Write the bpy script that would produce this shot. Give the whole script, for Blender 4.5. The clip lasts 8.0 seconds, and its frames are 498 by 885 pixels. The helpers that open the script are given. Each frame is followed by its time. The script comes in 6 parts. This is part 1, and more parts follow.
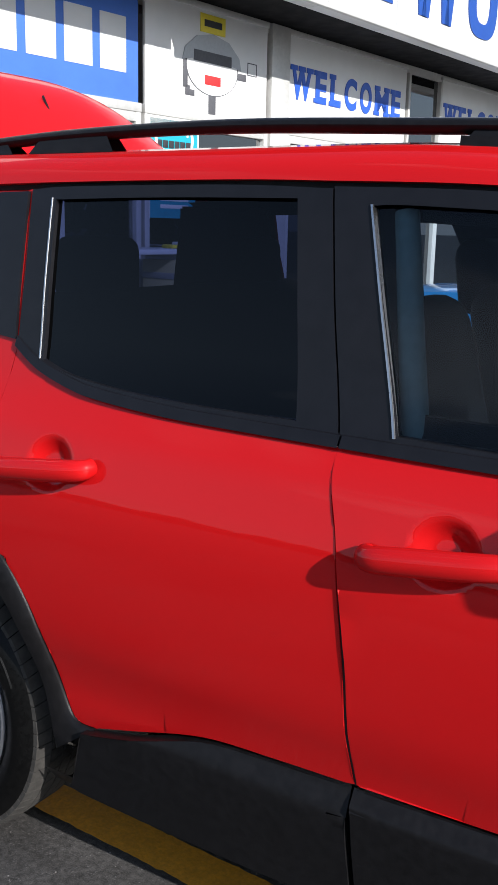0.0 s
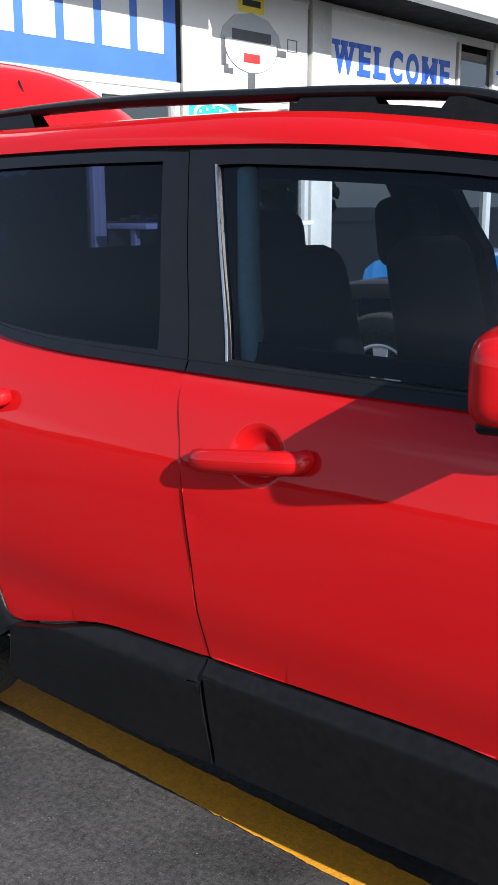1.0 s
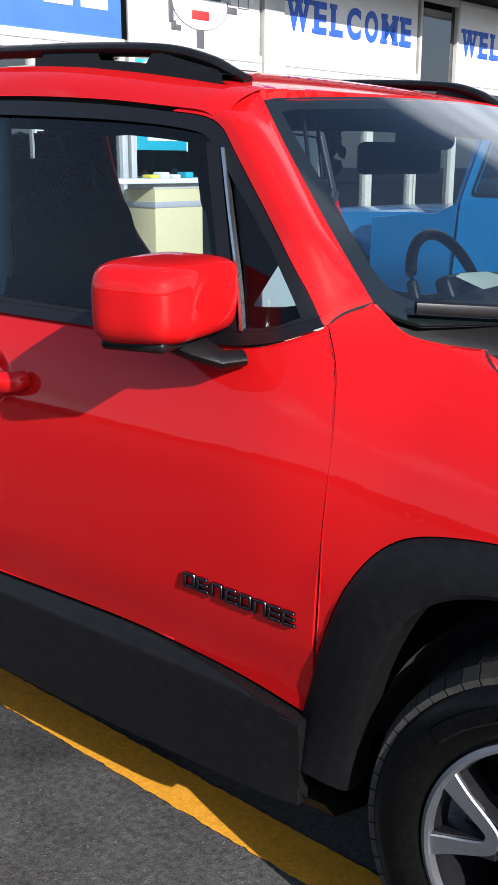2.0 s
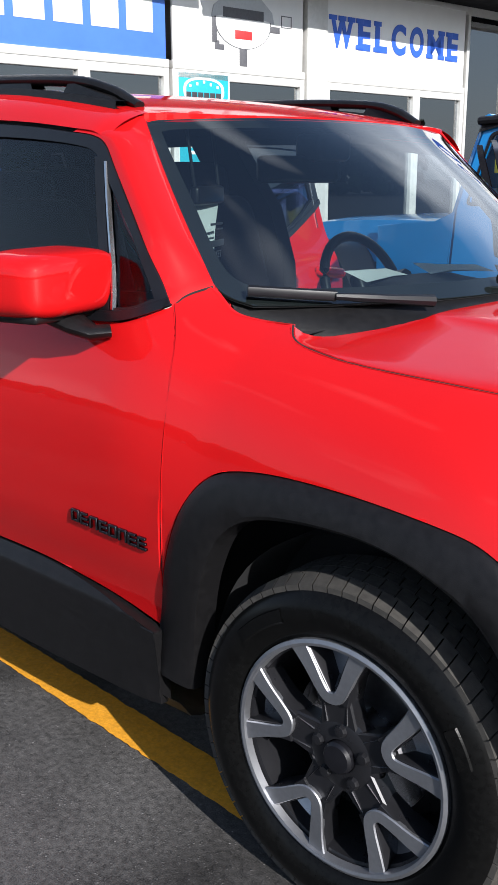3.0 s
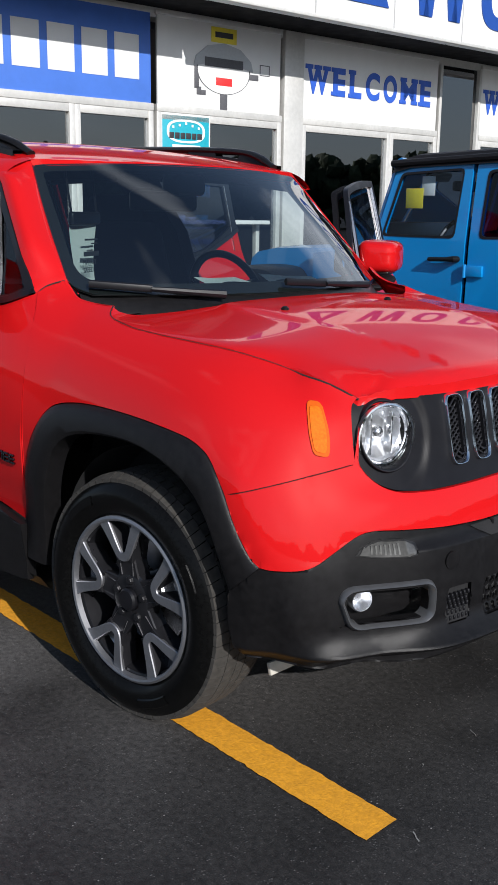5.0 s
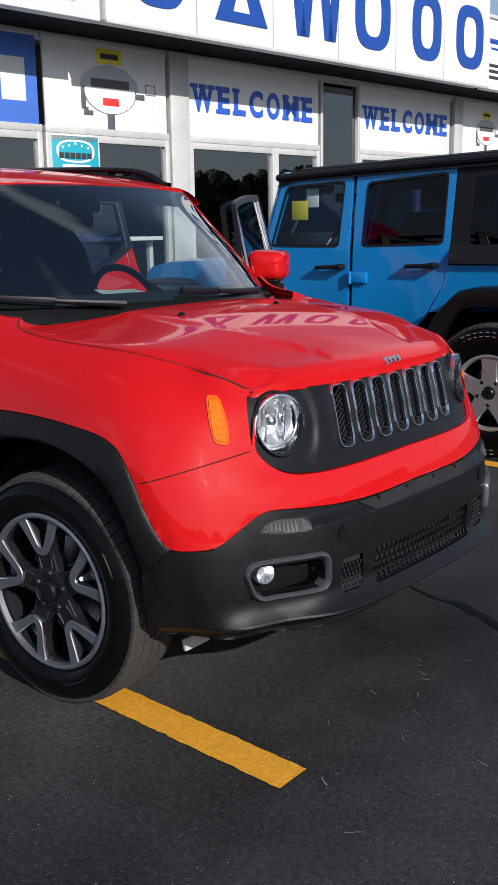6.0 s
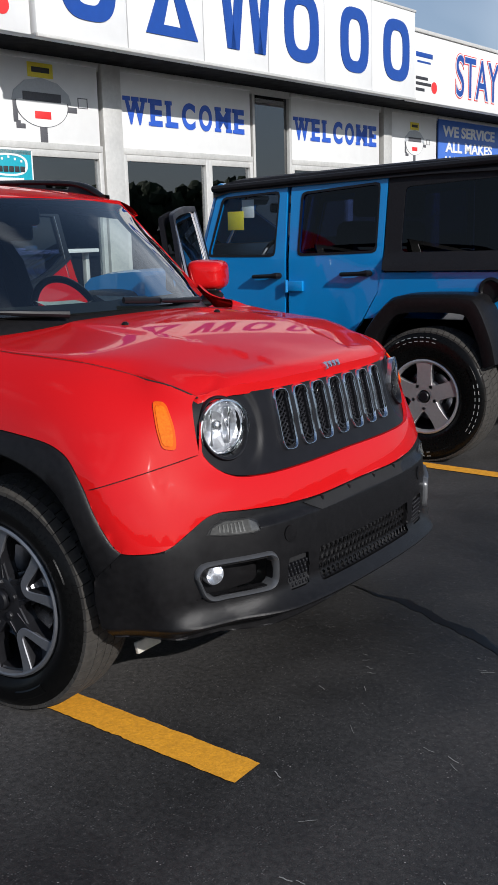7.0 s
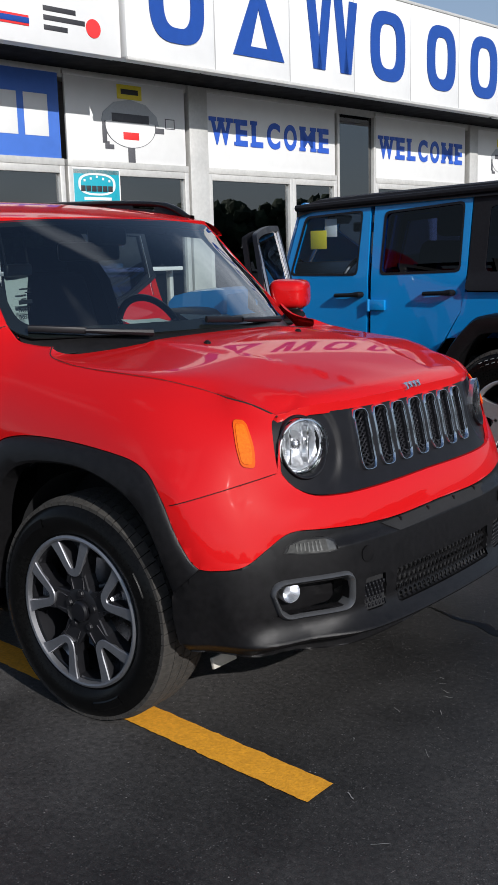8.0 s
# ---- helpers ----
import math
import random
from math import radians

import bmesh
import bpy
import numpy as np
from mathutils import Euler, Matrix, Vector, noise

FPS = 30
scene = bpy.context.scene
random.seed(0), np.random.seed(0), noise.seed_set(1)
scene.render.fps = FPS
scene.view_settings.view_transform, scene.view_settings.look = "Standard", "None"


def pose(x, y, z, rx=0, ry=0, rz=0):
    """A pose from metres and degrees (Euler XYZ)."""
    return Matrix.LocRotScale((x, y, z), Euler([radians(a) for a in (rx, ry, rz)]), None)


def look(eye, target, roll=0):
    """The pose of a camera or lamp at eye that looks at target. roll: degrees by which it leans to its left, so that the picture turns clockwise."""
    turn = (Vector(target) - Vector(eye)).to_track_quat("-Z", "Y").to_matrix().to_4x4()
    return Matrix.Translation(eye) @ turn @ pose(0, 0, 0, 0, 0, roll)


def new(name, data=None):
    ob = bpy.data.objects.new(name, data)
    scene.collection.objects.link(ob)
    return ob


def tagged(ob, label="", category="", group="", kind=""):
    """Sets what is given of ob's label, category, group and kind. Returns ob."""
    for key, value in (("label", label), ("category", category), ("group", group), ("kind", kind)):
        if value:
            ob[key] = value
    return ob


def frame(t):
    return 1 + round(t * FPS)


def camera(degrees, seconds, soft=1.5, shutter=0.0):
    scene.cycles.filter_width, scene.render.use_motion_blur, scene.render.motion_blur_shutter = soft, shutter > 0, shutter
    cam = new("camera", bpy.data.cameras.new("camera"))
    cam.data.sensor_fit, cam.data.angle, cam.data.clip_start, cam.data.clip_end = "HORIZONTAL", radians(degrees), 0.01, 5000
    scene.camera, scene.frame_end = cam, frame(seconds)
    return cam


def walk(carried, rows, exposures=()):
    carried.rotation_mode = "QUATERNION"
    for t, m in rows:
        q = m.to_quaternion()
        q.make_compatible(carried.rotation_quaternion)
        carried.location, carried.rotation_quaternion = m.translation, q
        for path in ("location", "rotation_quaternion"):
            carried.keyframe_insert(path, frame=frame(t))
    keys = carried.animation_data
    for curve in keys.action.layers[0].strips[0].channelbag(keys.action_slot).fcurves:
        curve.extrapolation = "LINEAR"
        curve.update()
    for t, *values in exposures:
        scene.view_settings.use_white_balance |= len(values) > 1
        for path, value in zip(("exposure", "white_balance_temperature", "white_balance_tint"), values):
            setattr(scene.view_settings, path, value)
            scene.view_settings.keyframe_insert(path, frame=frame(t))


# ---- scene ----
# ---- camera ----
cam = camera(28.5, 8.0)
PATH = [
    (0, (-0.769, -2.296, 1.458), (-1.822, -0.651, 1.03), 1.3),
    (0.5, (-0.517, -2.316, 1.425), (-1.667, -0.742, 0.98), 0.0),
    (1, (-0.209, -2.309, 1.421), (-1.408, -0.779, 0.95), -0.2),
    (1.5, (0.101, -2.167, 1.406), (-1.122, -0.669, 0.894), -0.6),
    (2, (0.396, -2.138, 1.395), (-0.807, -0.636, 0.85), 0.1),
    (3.5, (1.264, -2.153, 1.388), (-0.117, -0.795, 0.889), -0.4),
    (4, (1.525, -2.286, 1.385), (0.156, -0.899, 0.935), -0.7),
    (5.3, (2.085, -2.433, 1.379), (0.705, -1.062, 0.917), 1.0),
    (5.5, (2.12, -2.472, 1.384), (0.765, -1.071, 0.937), 0.1),
    (6, (2.16, -2.572, 1.37), (0.921, -1.062, 0.94), -0.9),
    (6.5, (2.177, -2.626, 1.366), (1.028, -1.046, 0.94), -1.2),
    (7, (2.19, -2.641, 1.368), (1.047, -1.052, 0.956), -1.6),
    (7.5, (2.195, -2.641, 1.369), (1.006, -1.082, 0.976), -1.8),
    (8, (2.202, -2.655, 1.377), (0.928, -1.159, 1.003), -1.5),
]
EXPOSURES = [(0.0, 0.56, 6000, 10), (0.5, 0.78, 6000, 10), (1.0, 0.82, 6000, 10), (2.0, 0.75, 6000, 10), (3.5, 0.74, 6000, 10), (4.2, 0.42, 6000, 10), (5.5, 0.07, 6000, 10), (6.5, -0.02, 6000, 10), (8.0, -0.06, 6000, 10)]
walk(cam, [(t, look(eye, target, roll)) for t, eye, target, roll in PATH], EXPOSURES)

# ---- world and sun ----
SUN_WAY = Vector((0.50, -0.163, 0.27)).normalized()
world = bpy.data.worlds.new("sky")
scene.world = world
world.use_nodes = True
wn = world.node_tree
sky = wn.nodes.new("ShaderNodeTexSky")
sky.sky_type, sky.sun_disc = "NISHITA", False
sky.sun_elevation = math.asin(SUN_WAY.z)
sky.sun_rotation = math.atan2(SUN_WAY.x, SUN_WAY.y)
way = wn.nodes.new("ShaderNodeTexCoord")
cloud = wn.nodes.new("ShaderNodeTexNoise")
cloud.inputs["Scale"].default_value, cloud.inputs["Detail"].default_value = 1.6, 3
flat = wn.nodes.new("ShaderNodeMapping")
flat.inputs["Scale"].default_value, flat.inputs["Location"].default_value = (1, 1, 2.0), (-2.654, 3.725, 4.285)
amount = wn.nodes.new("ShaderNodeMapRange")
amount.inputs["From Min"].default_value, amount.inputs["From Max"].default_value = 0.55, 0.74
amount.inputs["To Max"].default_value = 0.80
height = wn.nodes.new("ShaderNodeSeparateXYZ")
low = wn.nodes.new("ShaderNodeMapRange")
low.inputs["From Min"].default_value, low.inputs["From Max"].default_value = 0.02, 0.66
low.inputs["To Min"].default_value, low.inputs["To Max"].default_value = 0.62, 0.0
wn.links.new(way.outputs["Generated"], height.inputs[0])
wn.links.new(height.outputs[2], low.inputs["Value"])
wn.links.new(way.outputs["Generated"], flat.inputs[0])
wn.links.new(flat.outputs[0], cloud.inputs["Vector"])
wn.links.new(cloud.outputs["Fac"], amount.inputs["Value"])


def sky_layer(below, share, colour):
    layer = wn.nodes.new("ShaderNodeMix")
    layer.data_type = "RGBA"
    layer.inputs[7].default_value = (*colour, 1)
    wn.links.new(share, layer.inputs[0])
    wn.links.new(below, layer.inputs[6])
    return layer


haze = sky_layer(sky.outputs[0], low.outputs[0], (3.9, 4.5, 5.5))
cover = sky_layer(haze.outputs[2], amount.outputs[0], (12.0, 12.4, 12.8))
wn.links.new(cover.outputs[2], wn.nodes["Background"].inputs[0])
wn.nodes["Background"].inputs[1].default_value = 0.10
sun_data = bpy.data.lights.new("sun", "SUN")
sun_data.energy, sun_data.angle, sun_data.color = 4.8, radians(0.5), (1.0, 0.93, 0.84)
sun = new("sun", sun_data)
sun.matrix_world = look((20 * SUN_WAY)[:], (0, 0, 0))


# ---- materials ----
def mat(name, colour, rough=0.5, metal=0.0, coat=0.0, grain=0.0, grain_size=40.0, bump=0.0, bump_size=200.0, stain=0.0, stain_size=3.0, spec=0.5, piece=0.0):
    m = bpy.data.materials.new(name)
    m.use_nodes = True
    t = m.node_tree
    b = t.nodes["Principled BSDF"]
    b.inputs["Roughness"].default_value, b.inputs["Metallic"].default_value = rough, metal
    b.inputs["Coat Weight"].default_value, b.inputs["Coat Roughness"].default_value = coat, 0.02
    b.inputs["Specular IOR Level"].default_value = spec
    where = t.nodes.new("ShaderNodeTexCoord")

    def noise_at(size, detail=4.0):
        n = t.nodes.new("ShaderNodeTexNoise")
        n.inputs["Scale"].default_value, n.inputs["Detail"].default_value = size, detail
        t.links.new(where.outputs["Object"], n.inputs["Vector"])
        return n.outputs["Fac"]

    def mixed(fac, a, c, kind="MIX"):
        x = t.nodes.new("ShaderNodeMix")
        x.data_type, x.blend_type = "RGBA", kind
        for k, v in ((0, fac), (6, a), (7, c)):
            if isinstance(v, bpy.types.NodeSocket):
                t.links.new(v, x.inputs[k])
            else:
                x.inputs[k].default_value = v
        return x.outputs[2]

    def scaled(v, lo, hi):
        r = t.nodes.new("ShaderNodeMapRange")
        r.inputs["From Min"].default_value, r.inputs["From Max"].default_value = 0.3, 0.7
        r.inputs["To Min"].default_value, r.inputs["To Max"].default_value = lo, hi
        t.links.new(v, r.inputs["Value"])
        return r.outputs["Result"]

    col = (*colour, 1)
    base = col
    if grain:
        base = mixed(scaled(noise_at(grain_size), 0, 1), tuple(c * (1 - grain) for c in colour) + (1,), tuple(min(1, c * (1 + grain)) for c in colour) + (1,))
    if stain:
        base = mixed(scaled(noise_at(stain_size, 6), 0, stain), base, tuple(c * 0.55 for c in colour) + (1,))
    if piece:
        info = t.nodes.new("ShaderNodeObjectInfo")
        base = mixed(scaled(info.outputs["Random"], 0, piece), base, tuple(c * 0.6 for c in colour) + (1,))
    if isinstance(base, tuple):
        b.inputs["Base Color"].default_value = base
    else:
        t.links.new(base, b.inputs["Base Color"])
    if stain or grain:
        t.links.new(scaled(noise_at(stain_size * 2.3, 5), rough * 0.88, min(1, rough * 1.12)), b.inputs["Roughness"])
    if bump:
        u = t.nodes.new("ShaderNodeBump")
        u.inputs["Strength"].default_value, u.inputs["Distance"].default_value = bump, 0.002
        t.links.new(noise_at(bump_size), u.inputs["Height"])
        t.links.new(u.outputs[0], b.inputs["Normal"])
    return m


def pane_mat(name, tint, gloss=1.0, ior=1.5):
    """A thin glass pane: what is behind shows through its tint, and it mirrors more at a slant."""
    m = bpy.data.materials.new(name)
    m.use_nodes = True
    t = m.node_tree
    t.nodes.clear()
    clear, shine, fres, mix, end = (t.nodes.new(k) for k in ("ShaderNodeBsdfTransparent", "ShaderNodeBsdfGlossy", "ShaderNodeFresnel", "ShaderNodeMixShader", "ShaderNodeOutputMaterial"))
    clear.inputs[0].default_value = (*tint, 1)
    shine.inputs["Roughness"].default_value, shine.inputs["Color"].default_value = 0.0, (gloss, gloss, gloss, 1)
    fres.inputs["IOR"].default_value = ior
    t.links.new(fres.outputs[0], mix.inputs[0])
    t.links.new(clear.outputs[0], mix.inputs[1])
    t.links.new(shine.outputs[0], mix.inputs[2])
    t.links.new(mix.outputs[0], end.inputs[0])
    return m


RED = mat("red_paint", (0.50, 0.006, 0.007), 0.5, spec=0.03, coat=0.62, grain=0.03, grain_size=900, stain=0.05, stain_size=2.0)
BLACK = mat("black_plastic", (0.0085, 0.0082, 0.0088), 0.33, spec=0.18, grain=0.25, grain_size=60, bump=0.25, bump_size=900, stain=0.15, stain_size=9)
SATIN = mat("satin_black_trim", (0.007, 0.007, 0.009), 0.38, spec=0.3, grain=0.15, grain_size=30, bump=0.08, bump_size=600)
GREY = mat("dark_grey_bezel", (0.010, 0.010, 0.012), 0.36, spec=0.12, grain=0.12, grain_size=20, bump=0.06, bump_size=500)
DARK = mat("dark_void", (0.008, 0.008, 0.009), 0.9, grain=0.2, grain_size=10)
CLOTH = mat("dark_cloth", (0.006, 0.006, 0.008), 0.95, spec=0.08, grain=0.3, grain_size=120, bump=0.4, bump_size=500)
CHROME = mat("chrome", (0.82, 0.83, 0.85), 0.06, metal=1.0, grain=0.03, grain_size=30)
STEEL = mat("brushed_metal", (0.55, 0.55, 0.56), 0.28, metal=1.0, grain=0.08, grain_size=80)
RIM_FACE = mat("machined_rim_face", (0.29, 0.295, 0.315), 0.50, metal=0.9, grain=0.06, grain_size=90)
RIM_DARK = mat("painted_rim_pocket", (0.020, 0.020, 0.023), 0.30, metal=0.4, grain=0.15, grain_size=20, stain=0.3, stain_size=14)
SILVER = mat("silver_wheel_paint", (0.46, 0.45, 0.46), 0.38, metal=0.7, grain=0.05, grain_size=60)
RIM_PALE = mat("pale_rim_pocket", (0.32, 0.32, 0.34), 0.28, metal=0.8, grain=0.1, grain_size=30)
FOG_GREY = mat("satin_grey_trim", (0.095, 0.097, 0.102), 0.30, metal=0.4, grain=0.1, grain_size=30)
REFLECTOR = mat("lamp_reflector", (0.90, 0.91, 0.94), 0.30, metal=1.0, grain=0.04, grain_size=60)
RUBBER = mat("tyre_rubber", (0.004, 0.004, 0.004), 0.22, spec=0.12, grain=0.3, grain_size=90, bump=0.10, bump_size=500, stain=0.3, stain_size=12)
TREAD = mat("dusty_tread", (0.036, 0.033, 0.029), 0.9, grain=0.3, grain_size=60, bump=0.5, bump_size=300)
AMBER_GLOSS = mat("amber_gloss", (0.66, 0.13, 0.004), 0.6, spec=0.1, grain=0.2, grain_size=160)
TRIM_GLOSS = mat("lamp_rim", (0.012, 0.012, 0.013), 0.3, spec=0.4, grain=0.1, grain_size=90)
FROSTED = mat("frosted_lens", (0.060, 0.060, 0.058), 0.15, coat=0.6, grain=0.25, grain_size=70)
CHROME_RIB = mat("reflector_rib", (0.10, 0.10, 0.095), 0.25, coat=0.4, grain=0.2, grain_size=120)
AMBER = mat("amber_lens", (0.60, 0.09, 0.004), 0.6, spec=0.1, grain=0.08, grain_size=200)
LAMP_GLASS = pane_mat("clear_lamp_glass", (0.96, 0.97, 0.98))
GLASS = pane_mat("car_glass", (0.56, 0.66, 0.76), ior=1.36)
WINDSHIELD = pane_mat("windshield_glass", (0.60, 0.70, 0.70), ior=2.0)
TINTED = pane_mat("privacy_glass", (0.036, 0.048, 0.125), ior=1.34)
SHOP_GLASS = pane_mat("shop_glass", (0.20, 0.23, 0.26), ior=2.3)
TRIM_PALE = mat("pale_grey_trim", (0.20, 0.27, 0.25), 0.7, grain=0.1, grain_size=40, bump=0.2, bump_size=400)
BLUE = mat("blue_paint", (0.008, 0.21, 0.54), 0.4, spec=0.3, coat=0.7, grain=0.04, grain_size=500, stain=0.06, stain_size=2.0)
SOFT_TOP = mat("textured_black_top", (0.009, 0.009, 0.011), 0.6, spec=0.2, grain=0.25, grain_size=80, bump=0.4, bump_size=700)
WHITE = mat("white_panel", (0.74, 0.74, 0.73), 0.42, grain=0.02, grain_size=8, stain=0.08, stain_size=1.6)
ALU = mat("pale_aluminium", (0.62, 0.61, 0.58), 0.42, metal=0.25, grain=0.06, grain_size=25, stain=0.25, stain_size=5)
SIGN_BLUE = mat("sign_blue", (0.012, 0.060, 0.30), 0.4, grain=0.06, grain_size=14)
PANEL_BLUE = mat("panel_blue", (0.075, 0.18, 0.60), 0.4, grain=0.05, grain_size=8, stain=0.1)
PRINT_RED = mat("print_red", (0.72, 0.03, 0.03), 0.5, grain=0.05)
PRINT_DARK = mat("print_dark", (0.03, 0.03, 0.035), 0.6, grain=0.1)
PRINT_GREY = mat("print_grey", (0.36, 0.37, 0.37), 0.6, grain=0.08)
PRINT_STONE = mat("print_charcoal", (0.09, 0.09, 0.10), 0.6, grain=0.1)
PRINT_PALE = mat("print_pale_grey", (0.42, 0.44, 0.46), 0.6, grain=0.05)
PRINT_YELLOW = mat("print_yellow", (0.75, 0.62, 0.04), 0.5, grain=0.05)
TEAL = mat("print_teal", (0.02, 0.33, 0.42), 0.5, grain=0.06)
PAPER = mat("paper", (0.78, 0.80, 0.77), 0.8, grain=0.03)
CREAM = mat("cream_laminate", (0.62, 0.55, 0.30), 0.5, grain=0.05, stain=0.1)
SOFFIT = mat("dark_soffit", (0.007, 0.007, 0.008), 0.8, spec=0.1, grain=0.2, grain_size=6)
ROOM = mat("showroom_wall", (0.20, 0.20, 0.21), 0.9, grain=0.1, grain_size=3)
YELLOW = mat("road_yellow", (0.74, 0.33, 0.015), 0.75, grain=0.16, grain_size=110, bump=0.6, bump_size=160, stain=0.30, stain_size=26)


def asphalt_mat():
    """Sealed asphalt: dark binder, stones of three sizes showing through, broad worn patches, and a tone that darkens
    along x.
    """
    m = bpy.data.materials.new("sealed_asphalt")
    m.use_nodes = True
    t = m.node_tree
    b = t.nodes["Principled BSDF"]
    where = t.nodes.new("ShaderNodeTexCoord").outputs["Object"]

    def noise_at(size, detail=4.0, rough=0.55):
        n = t.nodes.new("ShaderNodeTexNoise")
        n.inputs["Scale"].default_value, n.inputs["Detail"].default_value, n.inputs["Roughness"].default_value = size, detail, rough
        t.links.new(where, n.inputs["Vector"])
        return n.outputs["Fac"]

    def ranged(v, a, c, lo, hi):
        r = t.nodes.new("ShaderNodeMapRange")
        for k, x in (("From Min", a), ("From Max", c), ("To Min", lo), ("To Max", hi)):
            r.inputs[k].default_value = x
        t.links.new(v, r.inputs["Value"])
        return r.outputs[0]

    def maths(kind, a, c):
        n = t.nodes.new("ShaderNodeMath")
        n.operation = kind
        for k, v in ((0, a), (1, c)):
            if isinstance(v, (int, float)):
                n.inputs[k].default_value = v
            else:
                t.links.new(v, n.inputs[k])
        return n.outputs[0]

    def cells(size):
        n = t.nodes.new("ShaderNodeTexVoronoi")
        n.inputs["Scale"].default_value = size
        t.links.new(where, n.inputs["Vector"])
        return n.outputs["Distance"]

    fine = noise_at(260, 3)
    mid = noise_at(60, 4)
    wide = noise_at(1.1, 6, 0.62)
    broad = noise_at(0.35, 3)
    stones = ranged(cells(110), 0.12, 0.34, 1, 0)
    shown = maths("MULTIPLY", stones, ranged(noise_at(38, 3), 0.44, 0.64, 0, 1))
    specks = maths("MULTIPLY", ranged(cells(42), 0.05, 0.11, 1, 0), ranged(noise_at(17, 2), 0.52, 0.62, 0, 1))
    tone = maths("ADD", ranged(fine, 0.36, 0.66, 0.015, 0.031), ranged(mid, 0.34, 0.68, -0.007, 0.011))
    tone = maths("MULTIPLY", tone, ranged(wide, 0.35, 0.68, 0.45, 1.6))
    tone = maths("MULTIPLY", tone, ranged(broad, 0.35, 0.65, 0.8, 1.25))
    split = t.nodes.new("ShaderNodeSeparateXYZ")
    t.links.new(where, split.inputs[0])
    # The tone runs smoothly from pale at low x to dark at high x.
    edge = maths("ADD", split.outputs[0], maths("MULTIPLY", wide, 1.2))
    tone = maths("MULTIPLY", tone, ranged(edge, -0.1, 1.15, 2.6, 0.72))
    tone = maths("ADD", tone, maths("MULTIPLY", shown, 0.06))
    tone = maths("ADD", tone, maths("MULTIPLY", specks, 0.22))
    col = t.nodes.new("ShaderNodeCombineColor")
    for k, f in ((0, 1.06), (1, 1.0), (2, 0.96)):
        t.links.new(maths("MULTIPLY", tone, f), col.inputs[k])
    t.links.new(col.outputs[0], b.inputs["Base Color"])
    t.links.new(ranged(wide, 0.35, 0.68, 0.52, 0.74), b.inputs["Roughness"])
    height = maths("ADD", maths("MULTIPLY", fine, 0.5), maths("ADD", maths("MULTIPLY", shown, 0.8), mid))
    u = t.nodes.new("ShaderNodeBump")
    u.inputs["Strength"].default_value, u.inputs["Distance"].default_value = 0.55, 0.003
    t.links.new(height, u.inputs["Height"])
    t.links.new(u.outputs[0], b.inputs["Normal"])
    return m


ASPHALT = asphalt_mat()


# ---- mesh tools ----
def part(name, bm, material, parent=None, label="", sharp=38):
    """Links a bmesh as one mesh object under a thing or a part."""
    bm.normal_update()
    ways = formed_normals(bm, math.cos(radians(sharp)))
    me = bpy.data.meshes.new(name)
    bm.to_mesh(me)
    bm.free()
    for f in me.polygons:
        f.use_smooth = True
    if ways:
        me.attributes.remove(me.attributes["form"])
        me.normals_split_custom_set(ways)
    else:
        me.set_sharp_from_angle(angle=radians(sharp))
    me.materials.append(material)
    ob = new(name, me)
    if parent:
        ob.parent = parent
    if label:
        ob["label"] = label
    return ob


def formed_normals(bm, limit):
    """Corner normals for a panel whose points know the true slope of its surface; its rim stays rounded."""
    layer = bm.verts.layers.float_vector.get("form")
    if layer is None:
        return None
    on = set()
    for f in bm.faces:
        if all(v[layer].length > .5 and abs(v[layer].normalized().dot(f.normal)) > .80 for v in f.verts):
            on.add(f)
    kept = {v for f in on for v in f.verts}
    ways = []
    for f in bm.faces:
        for v in f.verts:
            n = v[layer].normalized() if v in kept else None
            if n is not None:
                if n.dot(f.normal) < 0 and (f in on or n.dot(next(g.normal for g in v.link_faces if g in on)) < 0):
                    n = -n
                if f not in on and n.dot(f.normal) < limit:
                    n = f.normal.copy()
            else:
                n = Vector()
                for g in v.link_faces:
                    if g.normal.dot(f.normal) > limit:
                        n += g.normal
                n = n.normalized() if n.length > .1 else f.normal.copy()
            ways.append(n[:])
    return ways


def thing(name, label, category, where=None, group="", kind=""):
    ob = tagged(new(name), label, category, group, kind)
    if where:
        ob.matrix_basis = where
    return ob


def join(*bms):
    """One bmesh out of several."""
    out = bmesh.new()
    for b in bms:
        me = bpy.data.meshes.new("joined")
        b.to_mesh(me)
        b.free()
        out.from_mesh(me)
        bpy.data.meshes.remove(me)
    return out


def moved(bm, m):
    bmesh.ops.transform(bm, matrix=m, verts=bm.verts[:])
    layer = bm.verts.layers.float_vector.get("form")
    if layer is not None:
        r = m.to_3x3()
        for v in bm.verts:
            v[layer] = r @ v[layer]
    return bm


def block(x0, x1, y0, y1, z0, z1, round_=0.004, seg=2):
    bm = bmesh.new()
    bmesh.ops.create_cube(bm, size=1)
    for v in bm.verts:
        v.co = ((x0 + x1) / 2 + v.co.x * (x1 - x0), (y0 + y1) / 2 + v.co.y * (y1 - y0), (z0 + z1) / 2 + v.co.z * (z1 - z0))
    if round_:
        r = min(round_, 0.45 * min(abs(x1 - x0), abs(y1 - y0), abs(z1 - z0)))
        bmesh.ops.bevel(bm, geom=bm.edges[:], offset=r, segments=seg, profile=0.5, affect="EDGES")
    return bm


